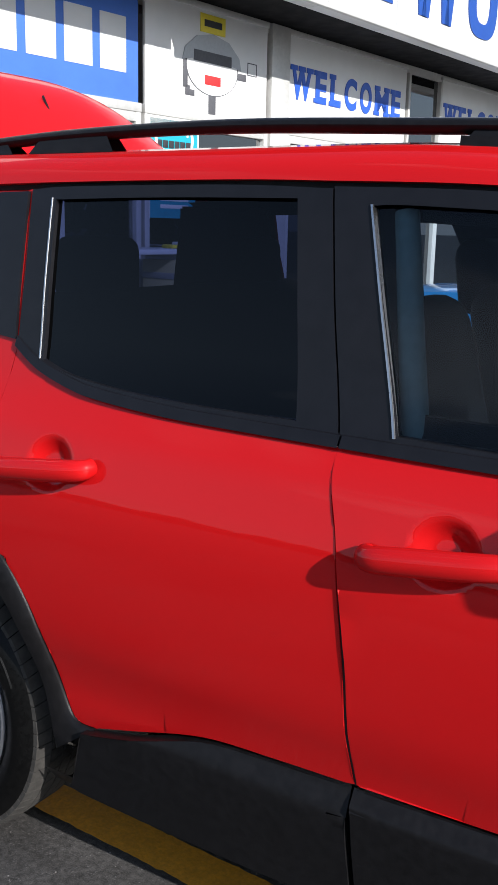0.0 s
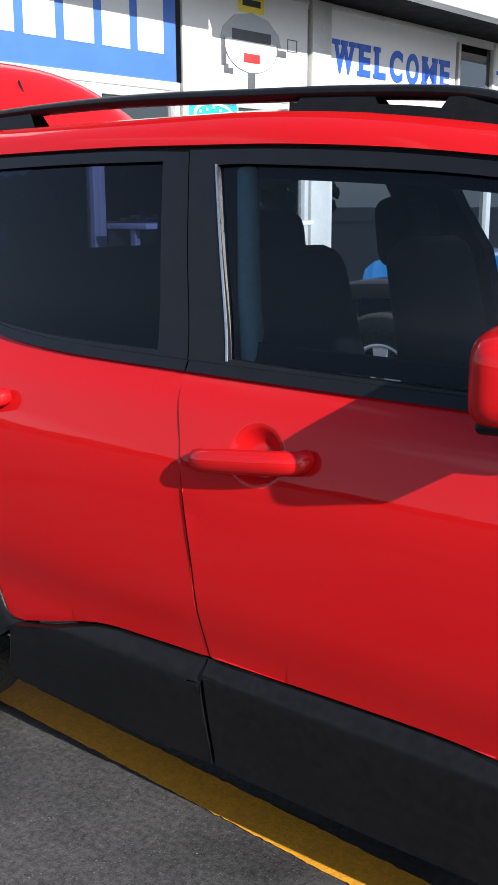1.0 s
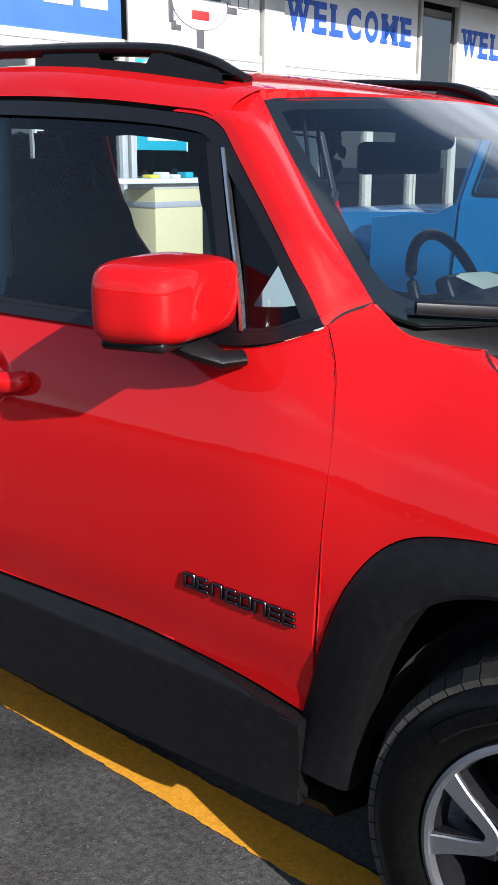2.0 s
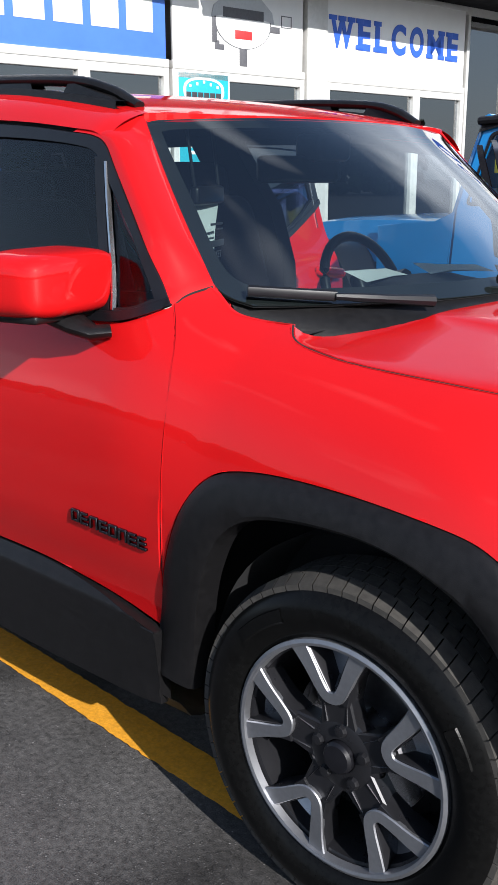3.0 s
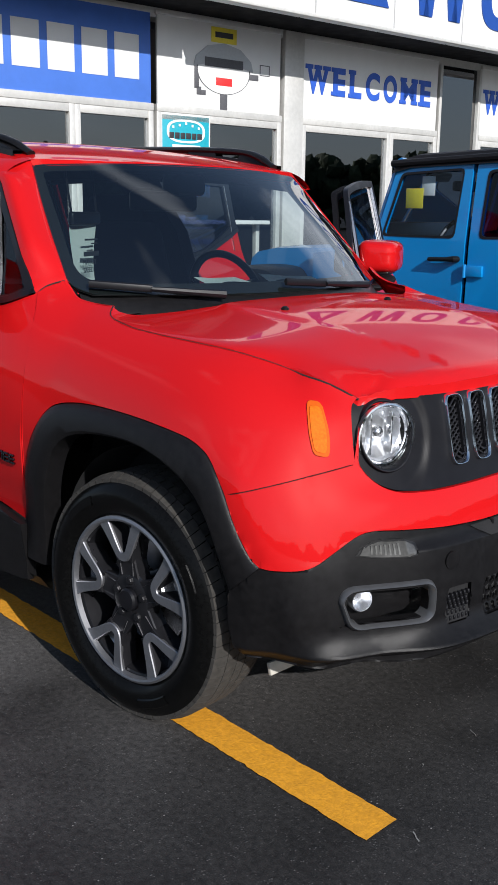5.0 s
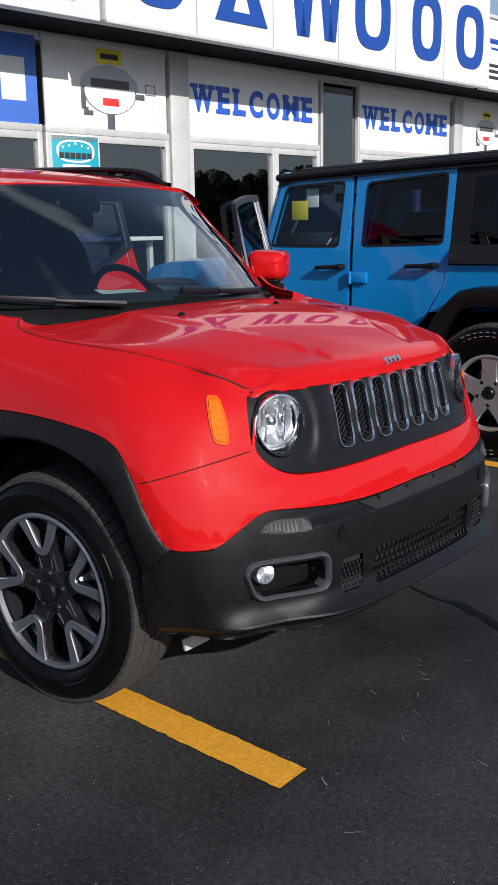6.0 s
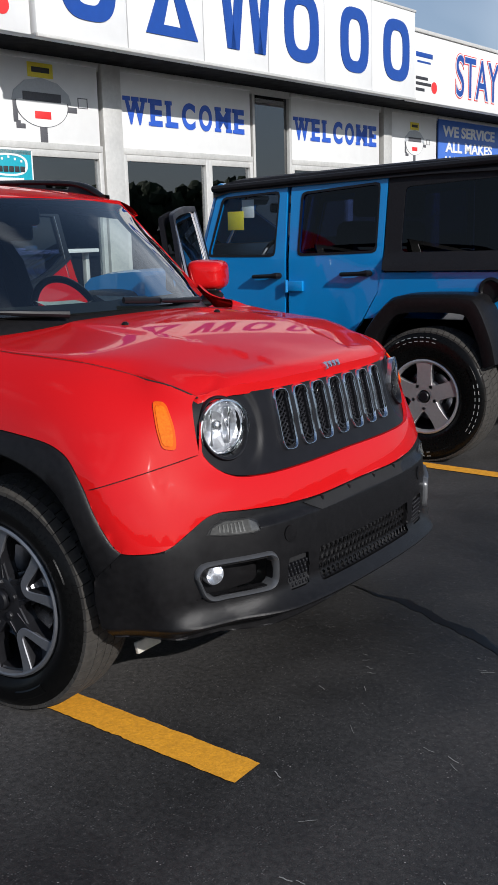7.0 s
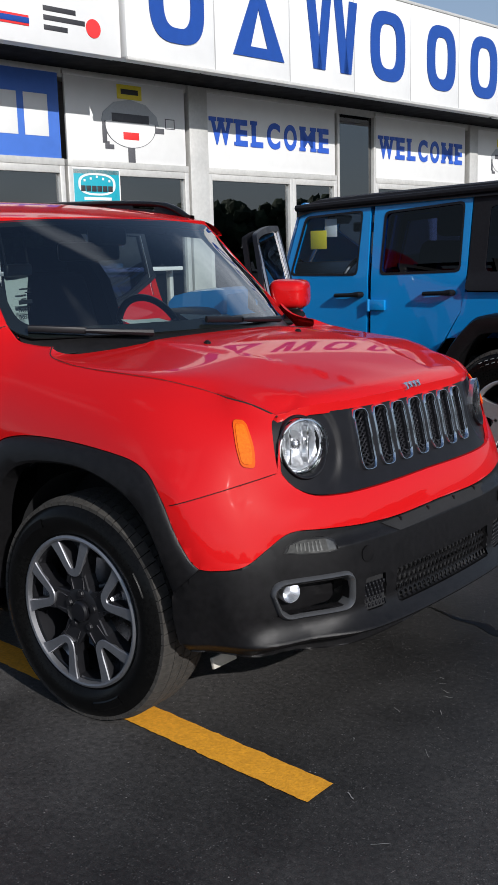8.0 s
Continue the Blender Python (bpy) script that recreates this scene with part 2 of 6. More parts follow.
def lathe(profile, seg=48, axis="y", closed=True):
    """Turns (radius, along) pairs round an axis."""
    bm = bmesh.new()
    rings = []
    for r, a in profile:
        ring = []
        for k in range(seg):
            u = 2 * math.pi * k / seg
            c, s = r * math.cos(u), r * math.sin(u)
            ring.append(bm.verts.new({"y": (c, a, s), "z": (c, s, a), "x": (a, c, s)}[axis]))
        rings.append(ring)
    for a, b in zip(rings, rings[1:]):
        for k in range(seg):
            bm.faces.new((a[k], a[(k + 1) % seg], b[(k + 1) % seg], b[k]))
    for ring, (r, a) in ((rings[0], profile[0]), (rings[-1], profile[-1])) if closed else ():
        if r <= 0.031:
            bm.faces.new(ring)
    bmesh.ops.recalc_face_normals(bm, faces=bm.faces[:])
    return bm


def tube(points, radius, seg=10, flat=1.0):
    """A rod along points; radius a number or one for each point; flat squeezes it upright."""
    bm = bmesh.new()
    pts = [Vector(p) for p in points]
    rings = []
    for i, p in enumerate(pts):
        way = (pts[min(i + 1, len(pts) - 1)] - pts[max(i - 1, 0)]).normalized()
        up = Vector((0, 0, 1)) if abs(way.z) < 0.9 else Vector((0, 1, 0))
        a = way.cross(up).normalized()
        b = a.cross(way).normalized()
        r = radius[i] if isinstance(radius, (list, tuple)) else radius
        rings.append([bm.verts.new(p + a * r * math.cos(2 * math.pi * k / seg) + b * r * flat * math.sin(2 * math.pi * k / seg)) for k in range(seg)])
    for a, b in zip(rings, rings[1:]):
        for k in range(seg):
            bm.faces.new((a[k], a[(k + 1) % seg], b[(k + 1) % seg], b[k]))
    bm.faces.new(rings[0]), bm.faces.new(rings[-1])
    bmesh.ops.recalc_face_normals(bm, faces=bm.faces[:])
    return bm


def smooth_line(pts, n=6):
    """Points along a smooth open line through pts."""
    out = []
    for i in range(len(pts) - 1):
        p0, p1, p2, p3 = (pts[max(i - 1, 0)], pts[i], pts[i + 1], pts[min(i + 2, len(pts) - 1)])
        for k in range(n):
            u = k / n
            out.append(tuple(0.5 * (2 * b + (c - a) * u + (2 * a - 5 * b + 4 * c - d) * u * u + (3 * b - a - 3 * c + d) * u ** 3) for a, b, c, d in zip(p0, p1, p2, p3)))
    return out + [tuple(pts[-1])]


def loop(*lines, n=6):
    """A closed outline of smooth lines that meet at corners."""
    out = []
    for line in lines:
        out += [p for p in smooth_line(line, n) if not out or math.dist(p, out[-1]) > 1e-4]
    return out[:-1] if math.dist(out[0], out[-1]) < 1e-4 else out


def shrunk(outline, d):
    """The outline drawn in by d all round."""
    area = sum(a[0] * b[1] - b[0] * a[1] for a, b in zip(outline, outline[1:] + outline[:1]))
    sign = 1 if area > 0 else -1
    out = []
    for i, p in enumerate(outline):
        a, c = outline[i - 1], outline[(i + 1) % len(outline)]
        tx, ty = c[0] - a[0], c[1] - a[1]
        l = math.hypot(tx, ty) or 1
        out.append((p[0] - sign * ty / l * d, p[1] + sign * tx / l * d))
    return out


def patch(outline, fmap, cell=0.06, depth=0.014, soft=0.0025, gap=0.0026, hole=None, cuts=()):
    """A panel of a curved surface fmap(u, v, out) inside an outline of (u, v), with a turned-in rim. hole(u, v): where it is open."""
    outline = shrunk(outline, gap) if gap else outline
    bm = bmesh.new()
    form = bm.verts.layers.float_vector.new("form")
    bm.faces.new([bm.verts.new((u, v, 0)) for u, v in outline])
    for axis in (0, 1):
        lo, hi = min(p[axis] for p in outline), max(p[axis] for p in outline)
        n = max(1, int((hi - lo) / cell))
        for c in sorted([lo + (hi - lo) * k / n for k in range(1, n)] + [c for a, c in cuts if a == axis]):
            no = (1, 0, 0) if axis == 0 else (0, 1, 0)
            co = (c, 0, 0) if axis == 0 else (0, c, 0)
            bmesh.ops.bisect_plane(bm, geom=bm.verts[:] + bm.edges[:] + bm.faces[:], plane_co=co, plane_no=no, dist=1e-5)
    if hole:
        bmesh.ops.delete(bm, geom=[f for f in bm.faces if hole(*f.calc_center_median()[:2])], context="FACES")
    flat = {v: (v.co.x, v.co.y) for v in bm.verts}
    rim = [e for e in bm.edges if e.is_boundary]
    inner = {}
    for e in rim:
        for v in e.verts:
            if v not in inner:
                inner[v] = bm.verts.new(fmap(*flat[v], -depth))
    e = .0015
    for v in bm.verts:
        if v in flat:
            a, b = flat[v]
            v.co = fmap(a, b, 0.0)
            along = Vector(fmap(a + e, b, 0.0)) - Vector(fmap(a - e, b, 0.0))
            up = Vector(fmap(a, b + e, 0.0)) - Vector(fmap(a, b - e, 0.0))
            v[form] = along.cross(up).normalized()
    for e in rim:
        a, b = e.verts
        f = e.link_faces[0]
        vs = list(f.verts)
        if vs[(vs.index(a) + 1) % len(vs)] is b:
            a, b = b, a
        bm.faces.new((a, b, inner[b], inner[a]))
    if soft:
        bmesh.ops.bevel(bm, geom=rim, offset=soft, segments=2, profile=0.6, affect="EDGES")
    bmesh.ops.recalc_face_normals(bm, faces=bm.faces[:])
    return bm


def ring_between(outer, inner, fmap, n=120, depth=0.014, rows=3, lift=0.0):
    """A frame on a curved surface between two outlines, by rays from the inner one's middle."""
    cx = (min(p[0] for p in inner) + max(p[0] for p in inner)) / 2
    cy = (min(p[1] for p in inner) + max(p[1] for p in inner)) / 2

    def cast(poly, a):
        dx, dy = math.cos(a), math.sin(a)
        best = None
        for (x1, y1), (x2, y2) in zip(poly, poly[1:] + poly[:1]):
            ex, ey = x2 - x1, y2 - y1
            det = ex * dy - ey * dx
            if abs(det) < 1e-12:
                continue
            d = (ex * (y1 - cy) - ey * (x1 - cx)) / det
            k = (dx * (y1 - cy) - dy * (x1 - cx)) / det
            if d > 0 and -1e-9 <= k <= 1 + 1e-9 and (best is None or d < best):
                best = d
        return cx + dx * best, cy + dy * best

    turns = sorted({math.atan2(p[1] - cy, p[0] - cx) for p in outer + inner} | {-math.pi + 2 * math.pi * k / n for k in range(n)})
    bm = bmesh.new()
    rows_v = []
    lines = [(cast(outer, a), cast(inner, a)) for a in turns]
    def row(k, out):
        return [bm.verts.new(fmap(o[0] + (i[0] - o[0]) * k, o[1] + (i[1] - o[1]) * k, out)) for o, i in lines]
    rows_v.append(row(0, -depth))
    for r in range(rows + 1):
        k = r / rows
        rows_v.append(row(k, lift * math.sin(math.pi * k) if lift else 0.0))
    rows_v.append(row(1, -depth))
    for a, b in zip(rows_v, rows_v[1:]):
        for k in range(len(a)):
            k2 = (k + 1) % len(a)
            bm.faces.new((a[k], a[k2], b[k2], b[k]))
    bmesh.ops.remove_doubles(bm, verts=bm.verts[:], dist=1e-5)
    bmesh.ops.recalc_face_normals(bm, faces=bm.faces[:])
    return bm


def strip(rows):
    """A sheet through rows of points, all of one length."""
    bm = bmesh.new()
    vs = [[bm.verts.new(p) for p in row] for row in rows]
    for a, b in zip(vs, vs[1:]):
        for k in range(len(a) - 1):
            bm.faces.new((a[k], a[k + 1], b[k + 1], b[k]))
    bmesh.ops.recalc_face_normals(bm, faces=bm.faces[:])
    return bm


def words(text, size, material, m, name, parent=None, depth=0.004, squeeze=1.0, bold=0.0):
    """Raised lettering with the built-in font, as a mesh."""
    cu = bpy.data.curves.new(name, "FONT")
    cu.body, cu.size, cu.extrude, cu.align_x, cu.offset = text, size, depth, "LEFT", bold
    ob = bpy.data.objects.new(name, cu)
    me = bpy.data.meshes.new_from_object(ob)
    bpy.data.objects.remove(ob)
    bm = bmesh.new()
    bm.from_mesh(me)
    bmesh.ops.transform(bm, matrix=m @ Matrix.Diagonal((squeeze, 1, 1, 1)), verts=bm.verts[:])
    return part(name, bm, material, parent)


def width_of(text, size):
    cu = bpy.data.curves.new("gauge", "FONT")
    cu.body, cu.size = text, size
    ob = bpy.data.objects.new("gauge", cu)
    me = bpy.data.meshes.new_from_object(ob)
    bpy.data.objects.remove(ob)
    return max(v.co.x for v in me.vertices) - min(v.co.x for v in me.vertices)


def span_of(text, size, bold):
    cu = bpy.data.curves.new("gauge", "FONT")
    cu.body, cu.size, cu.offset = text, size, bold
    ob = bpy.data.objects.new("gauge", cu)
    me = bpy.data.meshes.new_from_object(ob)
    bpy.data.objects.remove(ob)
    xs = [v.co.x for v in me.vertices]
    return min(xs), max(xs)


# ---- the red car's outer form ----
def spline(pts):
    """A smooth natural cubic through (x, y) pairs, held level past its ends."""
    xs, ys = np.array([p[0] for p in pts], float), np.array([p[1] for p in pts], float)
    n, h = len(xs), np.diff(xs)
    a, b = np.eye(n), np.zeros(n)
    for i in range(1, n - 1):
        a[i, i - 1:i + 2] = h[i - 1], 2 * (h[i - 1] + h[i]), h[i]
        b[i] = 6 * ((ys[i + 1] - ys[i]) / h[i] - (ys[i] - ys[i - 1]) / h[i - 1])
    m = np.linalg.solve(a, b)

    def value(x):
        x = min(max(x, xs[0]), xs[-1])
        i = min(max(int(np.searchsorted(xs, x)) - 1, 0), n - 2)
        u, v = xs[i + 1] - x, x - xs[i]
        return (m[i] * u ** 3 + m[i + 1] * v ** 3) / (6 * h[i]) + (ys[i] / h[i] - m[i] * h[i] / 6) * u + (ys[i + 1] / h[i] - m[i + 1] * h[i] / 6) * v
    return value


def ease(a, b, x):
    u = min(max((x - a) / (b - a), 0.0), 1.0)
    return u * u * (3 - 2 * u)


PLAN = [(0.73, 0), (0.725, -0.2), (0.70, -0.42), (0.635, -0.62), (0.53, -0.77), (0.40, -0.85), (0.25, -0.888), (0, -0.905), (-0.5, -0.912),
        (-1.2, -0.915), (-2.0, -0.912), (-2.6, -0.895), (-3.0, -0.85), (-3.2, -0.76), (-3.27, -0.6), (-3.29, 0)]
RUN = [0.0]
for p, q in zip(PLAN, PLAN[1:]):
    RUN.append(RUN[-1] + math.dist(p, q))
PLAN_X, PLAN_Y = spline([(r, p[0]) for r, p in zip(RUN, PLAN)]), spline([(r, p[1]) for r, p in zip(RUN, PLAN)])
NOSE = spline([(.15, -.06), (.2, -.02), (.25, -.03), (.33, -.02), (.42, 0), (.5, 0), (.56, -.006), (.60, -.013), (.66, -.027), (.70, -.042), (.74, -.061), (.78, -.075), (.82, -.085), (.85, -.091), (.9, -.103), (.95, -.116), (1.0, -.13)])
DOORS = spline([(.15, -.07), (.25, -.05), (.38, -.046), (.5, -.042), (.56, -.028), (.61, -.015), (.67, -.007), (.75, -.0015), (.82, 0), (.88, -.0015), (.93, -.008), (.98, -.022), (1.05, -.048), (1.10, -.078), (1.15, -.1), (1.3, -.142), (1.45, -.185), (1.53, -.21), (1.58, -.245), (1.62, -.32)])
SHOULDER = spline([(-.6, 1.15), (-.5, 1.14), (-.27, 1.11), (0, 1.07), (.3, 1.02), (.5, .965), (.65, .93)])
WING = spline([(-.05, -.30), (0, -.215), (.02, -.17), (.05, -.125), (.1, -.08), (.17, -.045), (.27, -.022), (.4, -.008), (.55, -.02), (.7, -.05), (.9, -.08)])


def wall(s, z, out=0.0):
    """A point of the red car's outer wall: s runs from the middle of the nose round to its right side and back."""
    x, y = PLAN_X(s), PLAN_Y(s)
    tx, ty = PLAN_X(s + .004) - PLAN_X(s - .004), PLAN_Y(s + .004) - PLAN_Y(s - .004)
    if s < .004:
        tx, ty = 0, -1
    l = math.hypot(tx, ty)
    nx, ny = -ty / l, tx / l
    k = ease(-.62, -.3, x)
    side = (1 - k) * DOORS(z) + k * WING(SHOULDER(x) - z)
    # A raised edge runs beside the front wheel opening, from the wing down to the bumper's lip.
    d = s - (.868 + (z - .548) * (.5 if z > .548 else .39))
    if -.2 < d < .15 and z < .86:
        peak = 1 - (math.sqrt(d * d + .0002) - .0141) / (.12 if d > 0 else .17)
        out += .021 * max(0.0, peak) * ease(.86, .74, z)
    off = ny * ny * side + (nx * nx * NOSE(z) if nx > 0 else nx * nx * DOORS(z)) + out
    return (x + nx * off, y + ny * off, z)


def at_x(x):
    """The run s at which the side passes x."""
    lo, hi = 0.3, RUN[-2]
    for _ in range(40):
        mid = (lo + hi) / 2
        lo, hi = (mid, hi) if PLAN_X(mid) > x else (lo, mid)
    return lo


# ---- ground ----
g = bmesh.new()
bmesh.ops.create_grid(g, x_segments=2, y_segments=2, size=400)
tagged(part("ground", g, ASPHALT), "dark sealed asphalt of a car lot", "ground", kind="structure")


def paint_line(x0, x1, y0, y1, width, label):
    """A painted stripe with worn, uneven edges, a hair above the asphalt."""
    bm = bmesh.new()
    n = 420
    rows = []
    for k in range(n + 1):
        u = k / n
        x, y = x0 + (x1 - x0) * u, y0 + (y1 - y0) * u
        w = [width / 2 + 0.003 * noise.noise((x * 19, e * 7, 0)) + 0.003 * noise.noise((x * 61, e * 3, 5)) + 0.004 * noise.noise((x * 150, e * 5, 9)) for e in (1, 2)]
        rows.append([(x, y - w[0], 0.004), (x, y - w[0] * 0.3, 0.0045), (x, y + w[1] * 0.3, 0.0045), (x, y + w[1], 0.004)])
    return tagged(part("parking_line", strip(rows), YELLOW), label, "parking line", "parking lines", "structure")


paint_line(-5.6, 0.815, -0.492, -0.777, 0.116, "worn yellow parking line beside the red car")
paint_line(-5.6, 0.75, 2.93, 2.53, 0.11, "yellow parking line beside the blue car")

# ---- the red car ----
suv = thing("red_suv", "glossy red suv with black cladding, doors and tailgate open", "car")


def mirrored(side):
    def f(s, z, out=0.0):
        x, y, z = wall(s, z, out)
        return (x, y * side, z)
    return f


def full(s, z, out=0.0):
    x, y, z = wall(abs(s), z, out)
    return (x, y if s >= 0 else -y, z)


def sx(*pts):
    return [(at_x(x), z) for x, z in pts]


GAP_B = [(-1.62, 1.531), (-1.57, 1.3), (-1.520, 1.097), (-1.516, 1.05), (-1.488, .96), (-1.475, .89), (-1.456, .74), (-1.450, .60), (-1.441, .500)]
GAP_A = [(-.515, 1.137), (-.475, 1.08), (-.455, 1.03), (-.442, .955), (-.442, .835), (-.449, .665), (-.478, .452)]
ROOF_GAP = [(-.53, 1.15), (-.621, 1.268), (-.752, 1.412), (-.80, 1.462), (-.85, 1.482), (-.927, 1.492), (-1.127, 1.513), (-1.381, 1.529), (-1.62, 1.535), (-1.847, 1.539), (-2.257, 1.537), (-2.376, 1.530)]
REAR_GAP = [(-2.376, 1.530), (-2.35, 1.36), (-2.335, 1.20)]
ARCH_F = [(1.892, .34), (1.880, .41), (1.864, .476), (1.789, .681), (1.741, .776), (1.684, .833), (1.61, .857), (1.492, .866), (1.317, .859), (1.16, .839), (1.088, .815), (1.045, .781), (1.002, .718), (.962, .632), (.925, .572), (.905, .556)]
ARCH_F_IN = [(1.772, .335), (1.76, .42), (1.733, .52), (1.686, .646), (1.63, .740), (1.54, .785), (1.38, .800), (1.25, .786), (1.127, .734), (1.054, .657), (1.012, .562), (.985, .48)]
ARCH_R = [(-2.053, .414), (-2.11, .420), (-2.145, .487), (-2.195, .651), (-2.27, .762), (-2.38, .83), (-2.55, .85), (-2.72, .83), (-2.84, .75), (-2.90, .62), (-2.95, .50)]
ARCH_R_IN = [(-2.16, .34), (-2.20, .52), (-2.26, .66), (-2.36, .745), (-2.53, .775), (-2.68, .75), (-2.78, .66), (-2.84, .5)]


def hinge_turn(x, y, degrees, side):
    """Swings a left or right door open about its upright hinge line."""
    return Matrix.Translation((x, y, 0)) @ Matrix.Rotation(radians(degrees), 4, "Z") @ Matrix.Translation((-x, -y, 0))


def dimpled(f, x, z):
    """The door skin f with the hollow behind its handle."""
    c = at_x(x)

    def g(s, v, out=0.0):
        r = math.hypot((s - c + .002) / 1.1, v - z - .002)
        return f(s, v, out - .020 * ease(.062, .016, r))
    cuts = [(0, c + .0085 * k) for k in range(-9, 10)] + [(1, z + .0085 * k) for k in range(-9, 10)]
    return g, cuts


def handle(parent, x, z, f, swing):
    """A pull handle over a hollow in the door skin."""
    c = at_x(x)
    line = [(-.135, -.018, .004), (-.13, -.014, .022), (-.10, -.010, .032), (-.04, -.003, .036), (.04, .006, .036), (.085, .012, .033), (.105, .014, .022), (.108, .014, .004)]
    bar = tube([f(c + u, z - v, o) for u, v, o in smooth_line(line, 4)], [0.016 + 0.005 * math.sin(math.pi * min(1, k / 28)) for k in range(29)], 12, 1.15)
    part("handle", moved(bar, swing), RED, parent)
    lock = moved(lathe([(0.0055, 0), (0.0055, 0.003), (0.001, 0.003)], 12), Matrix.Translation(f(c + 0.055, z - 0.010, 0.053)))
    part("lock", moved(lock, swing), DARK, parent)


def front_door(side, degrees=0.0):
    swing = hinge_turn(-.615, .795, degrees, side)

    def f(s, z, out=0.0):
        p = mirrored(side)(s, z, out)
        return tuple(swing @ Vector(p)) if degrees else p
    low = loop(sx(*GAP_B[2:]), sx((-1.441, .500), (-1.318, .502), (-.949, .507), (-.76, .496), (-.62, .480), (-.478, .452)), sx(*GAP_A[::-1]), sx((-.515, 1.137), (-.60, 1.105), (-.683, 1.095), (-1.0, 1.094), (-1.520, 1.097)))
    skin, cuts = dimpled(f, -1.300, .962)
    door = part("front_door", patch(low, skin, 0.05, cuts=cuts), RED, suv)
    outer = loop(sx(*GAP_B[:3]), sx((-1.520, 1.097), (-1.0, 1.094), (-.683, 1.095), (-.60, 1.105), (-.515, 1.137)), sx((-.515, 1.137), *ROOF_GAP[:9]))
    inner = loop(sx((-1.42, 1.125), (-1.48, 1.32), (-1.535, 1.500)), sx((-1.535, 1.500), (-1.445, 1.500), (-1.084, 1.480), (-.86, 1.455), (-.805, 1.425)), sx((-.805, 1.425), (-.647, 1.265), (-.56, 1.148)), sx((-.56, 1.148), (-.69, 1.120), (-1.173, 1.120), (-1.42, 1.125)))
    part("window_frame", ring_between(shrunk(outer, .002), inner, lambda s, z, o: f(s, z, o + .003), depth=.02), SATIN, door)
    part("window", patch(inner, lambda s, z, o: f(s, z, o - .007), 0.08, .004, 0, -0.004), GLASS, door)
    bar = strip([[f(at_x(x + d), z, o) for x, z in smooth_line([(-.805, 1.435), (-.69, 1.112)], 8)] for d, o in ((-.024, -.02), (-.022, .003), (.010, .003), (.012, -.02))])
    part("division_bar", bar, SATIN, door)
    chrome = strip([[f(at_x(x + d), z, o) for x, z in smooth_line([(-.80, 1.425), (-.685, 1.118)], 8)] for d, o in ((.012, -.004), (.013, .006), (.019, .006), (.020, -.004))])
    part("bright_strip", chrome, STEEL, door, "bright quarter window strip")
    channel = strip([[f(at_x(x + d), z, o) for x, z in smooth_line([(-1.533, 1.502), (-1.418, 1.122)], 8)] for d, o in ((-.008, .003), (-.007, .006), (-.003, .006), (-.001, -.006))])
    part("bright_channel", channel, STEEL, door, "bright glass channel strip")
    belt = strip([[f(at_x(x), z + d, o) for x, z in smooth_line([(-1.516, 1.098), (-1.2, 1.095), (-.75, 1.094), (-.62, 1.104), (-.53, 1.132)], 8)] for d, o in ((-.004, -.005), (-.002, .009), (.018, .007), (.022, -.006))])
    part("belt_seal", belt, SATIN, door)
    handle(door, -1.315, .958, f, Matrix())
    clad = loop(sx((-1.441, .498), (-1.43, .25)), sx((-1.43, .25), (-1.0, .245), (-.505, .255)), sx((-.505, .255), (-.482, .450)), sx((-.482, .450), (-.62, .478), (-.76, .494), (-.949, .505), (-1.318, .500), (-1.441, .498)))
    part("door_cladding", patch(clad, lambda s, z, o: f(s, z, o + .030 * ease(.508, .462, z) - .022 * ease(.455, .27, z) + .001), 0.045, .03, cuts=[(1, .44 + .008 * k) for k in range(12)]), BLACK, door)
    ring = ring_between(shrunk(outer, .02), shrunk(inner, .028), lambda s, z, o: f(s, z, o - .055), depth=.02)
    part("inner_frame", ring, CLOTH, door)
    if degrees:
        trim = loop(sx((-1.50, 1.09), (-1.43, .55)), sx((-1.43, .55), (-.52, .52)), sx((-.52, .52), (-.47, .9), (-.55, 1.12)), sx((-.55, 1.12), (-1.0, 1.09), (-1.50, 1.09)))
        part("door_trim", patch(trim, lambda s, z, o: f(s, z, o - .07), .12, .02), CLOTH, door)
    return door


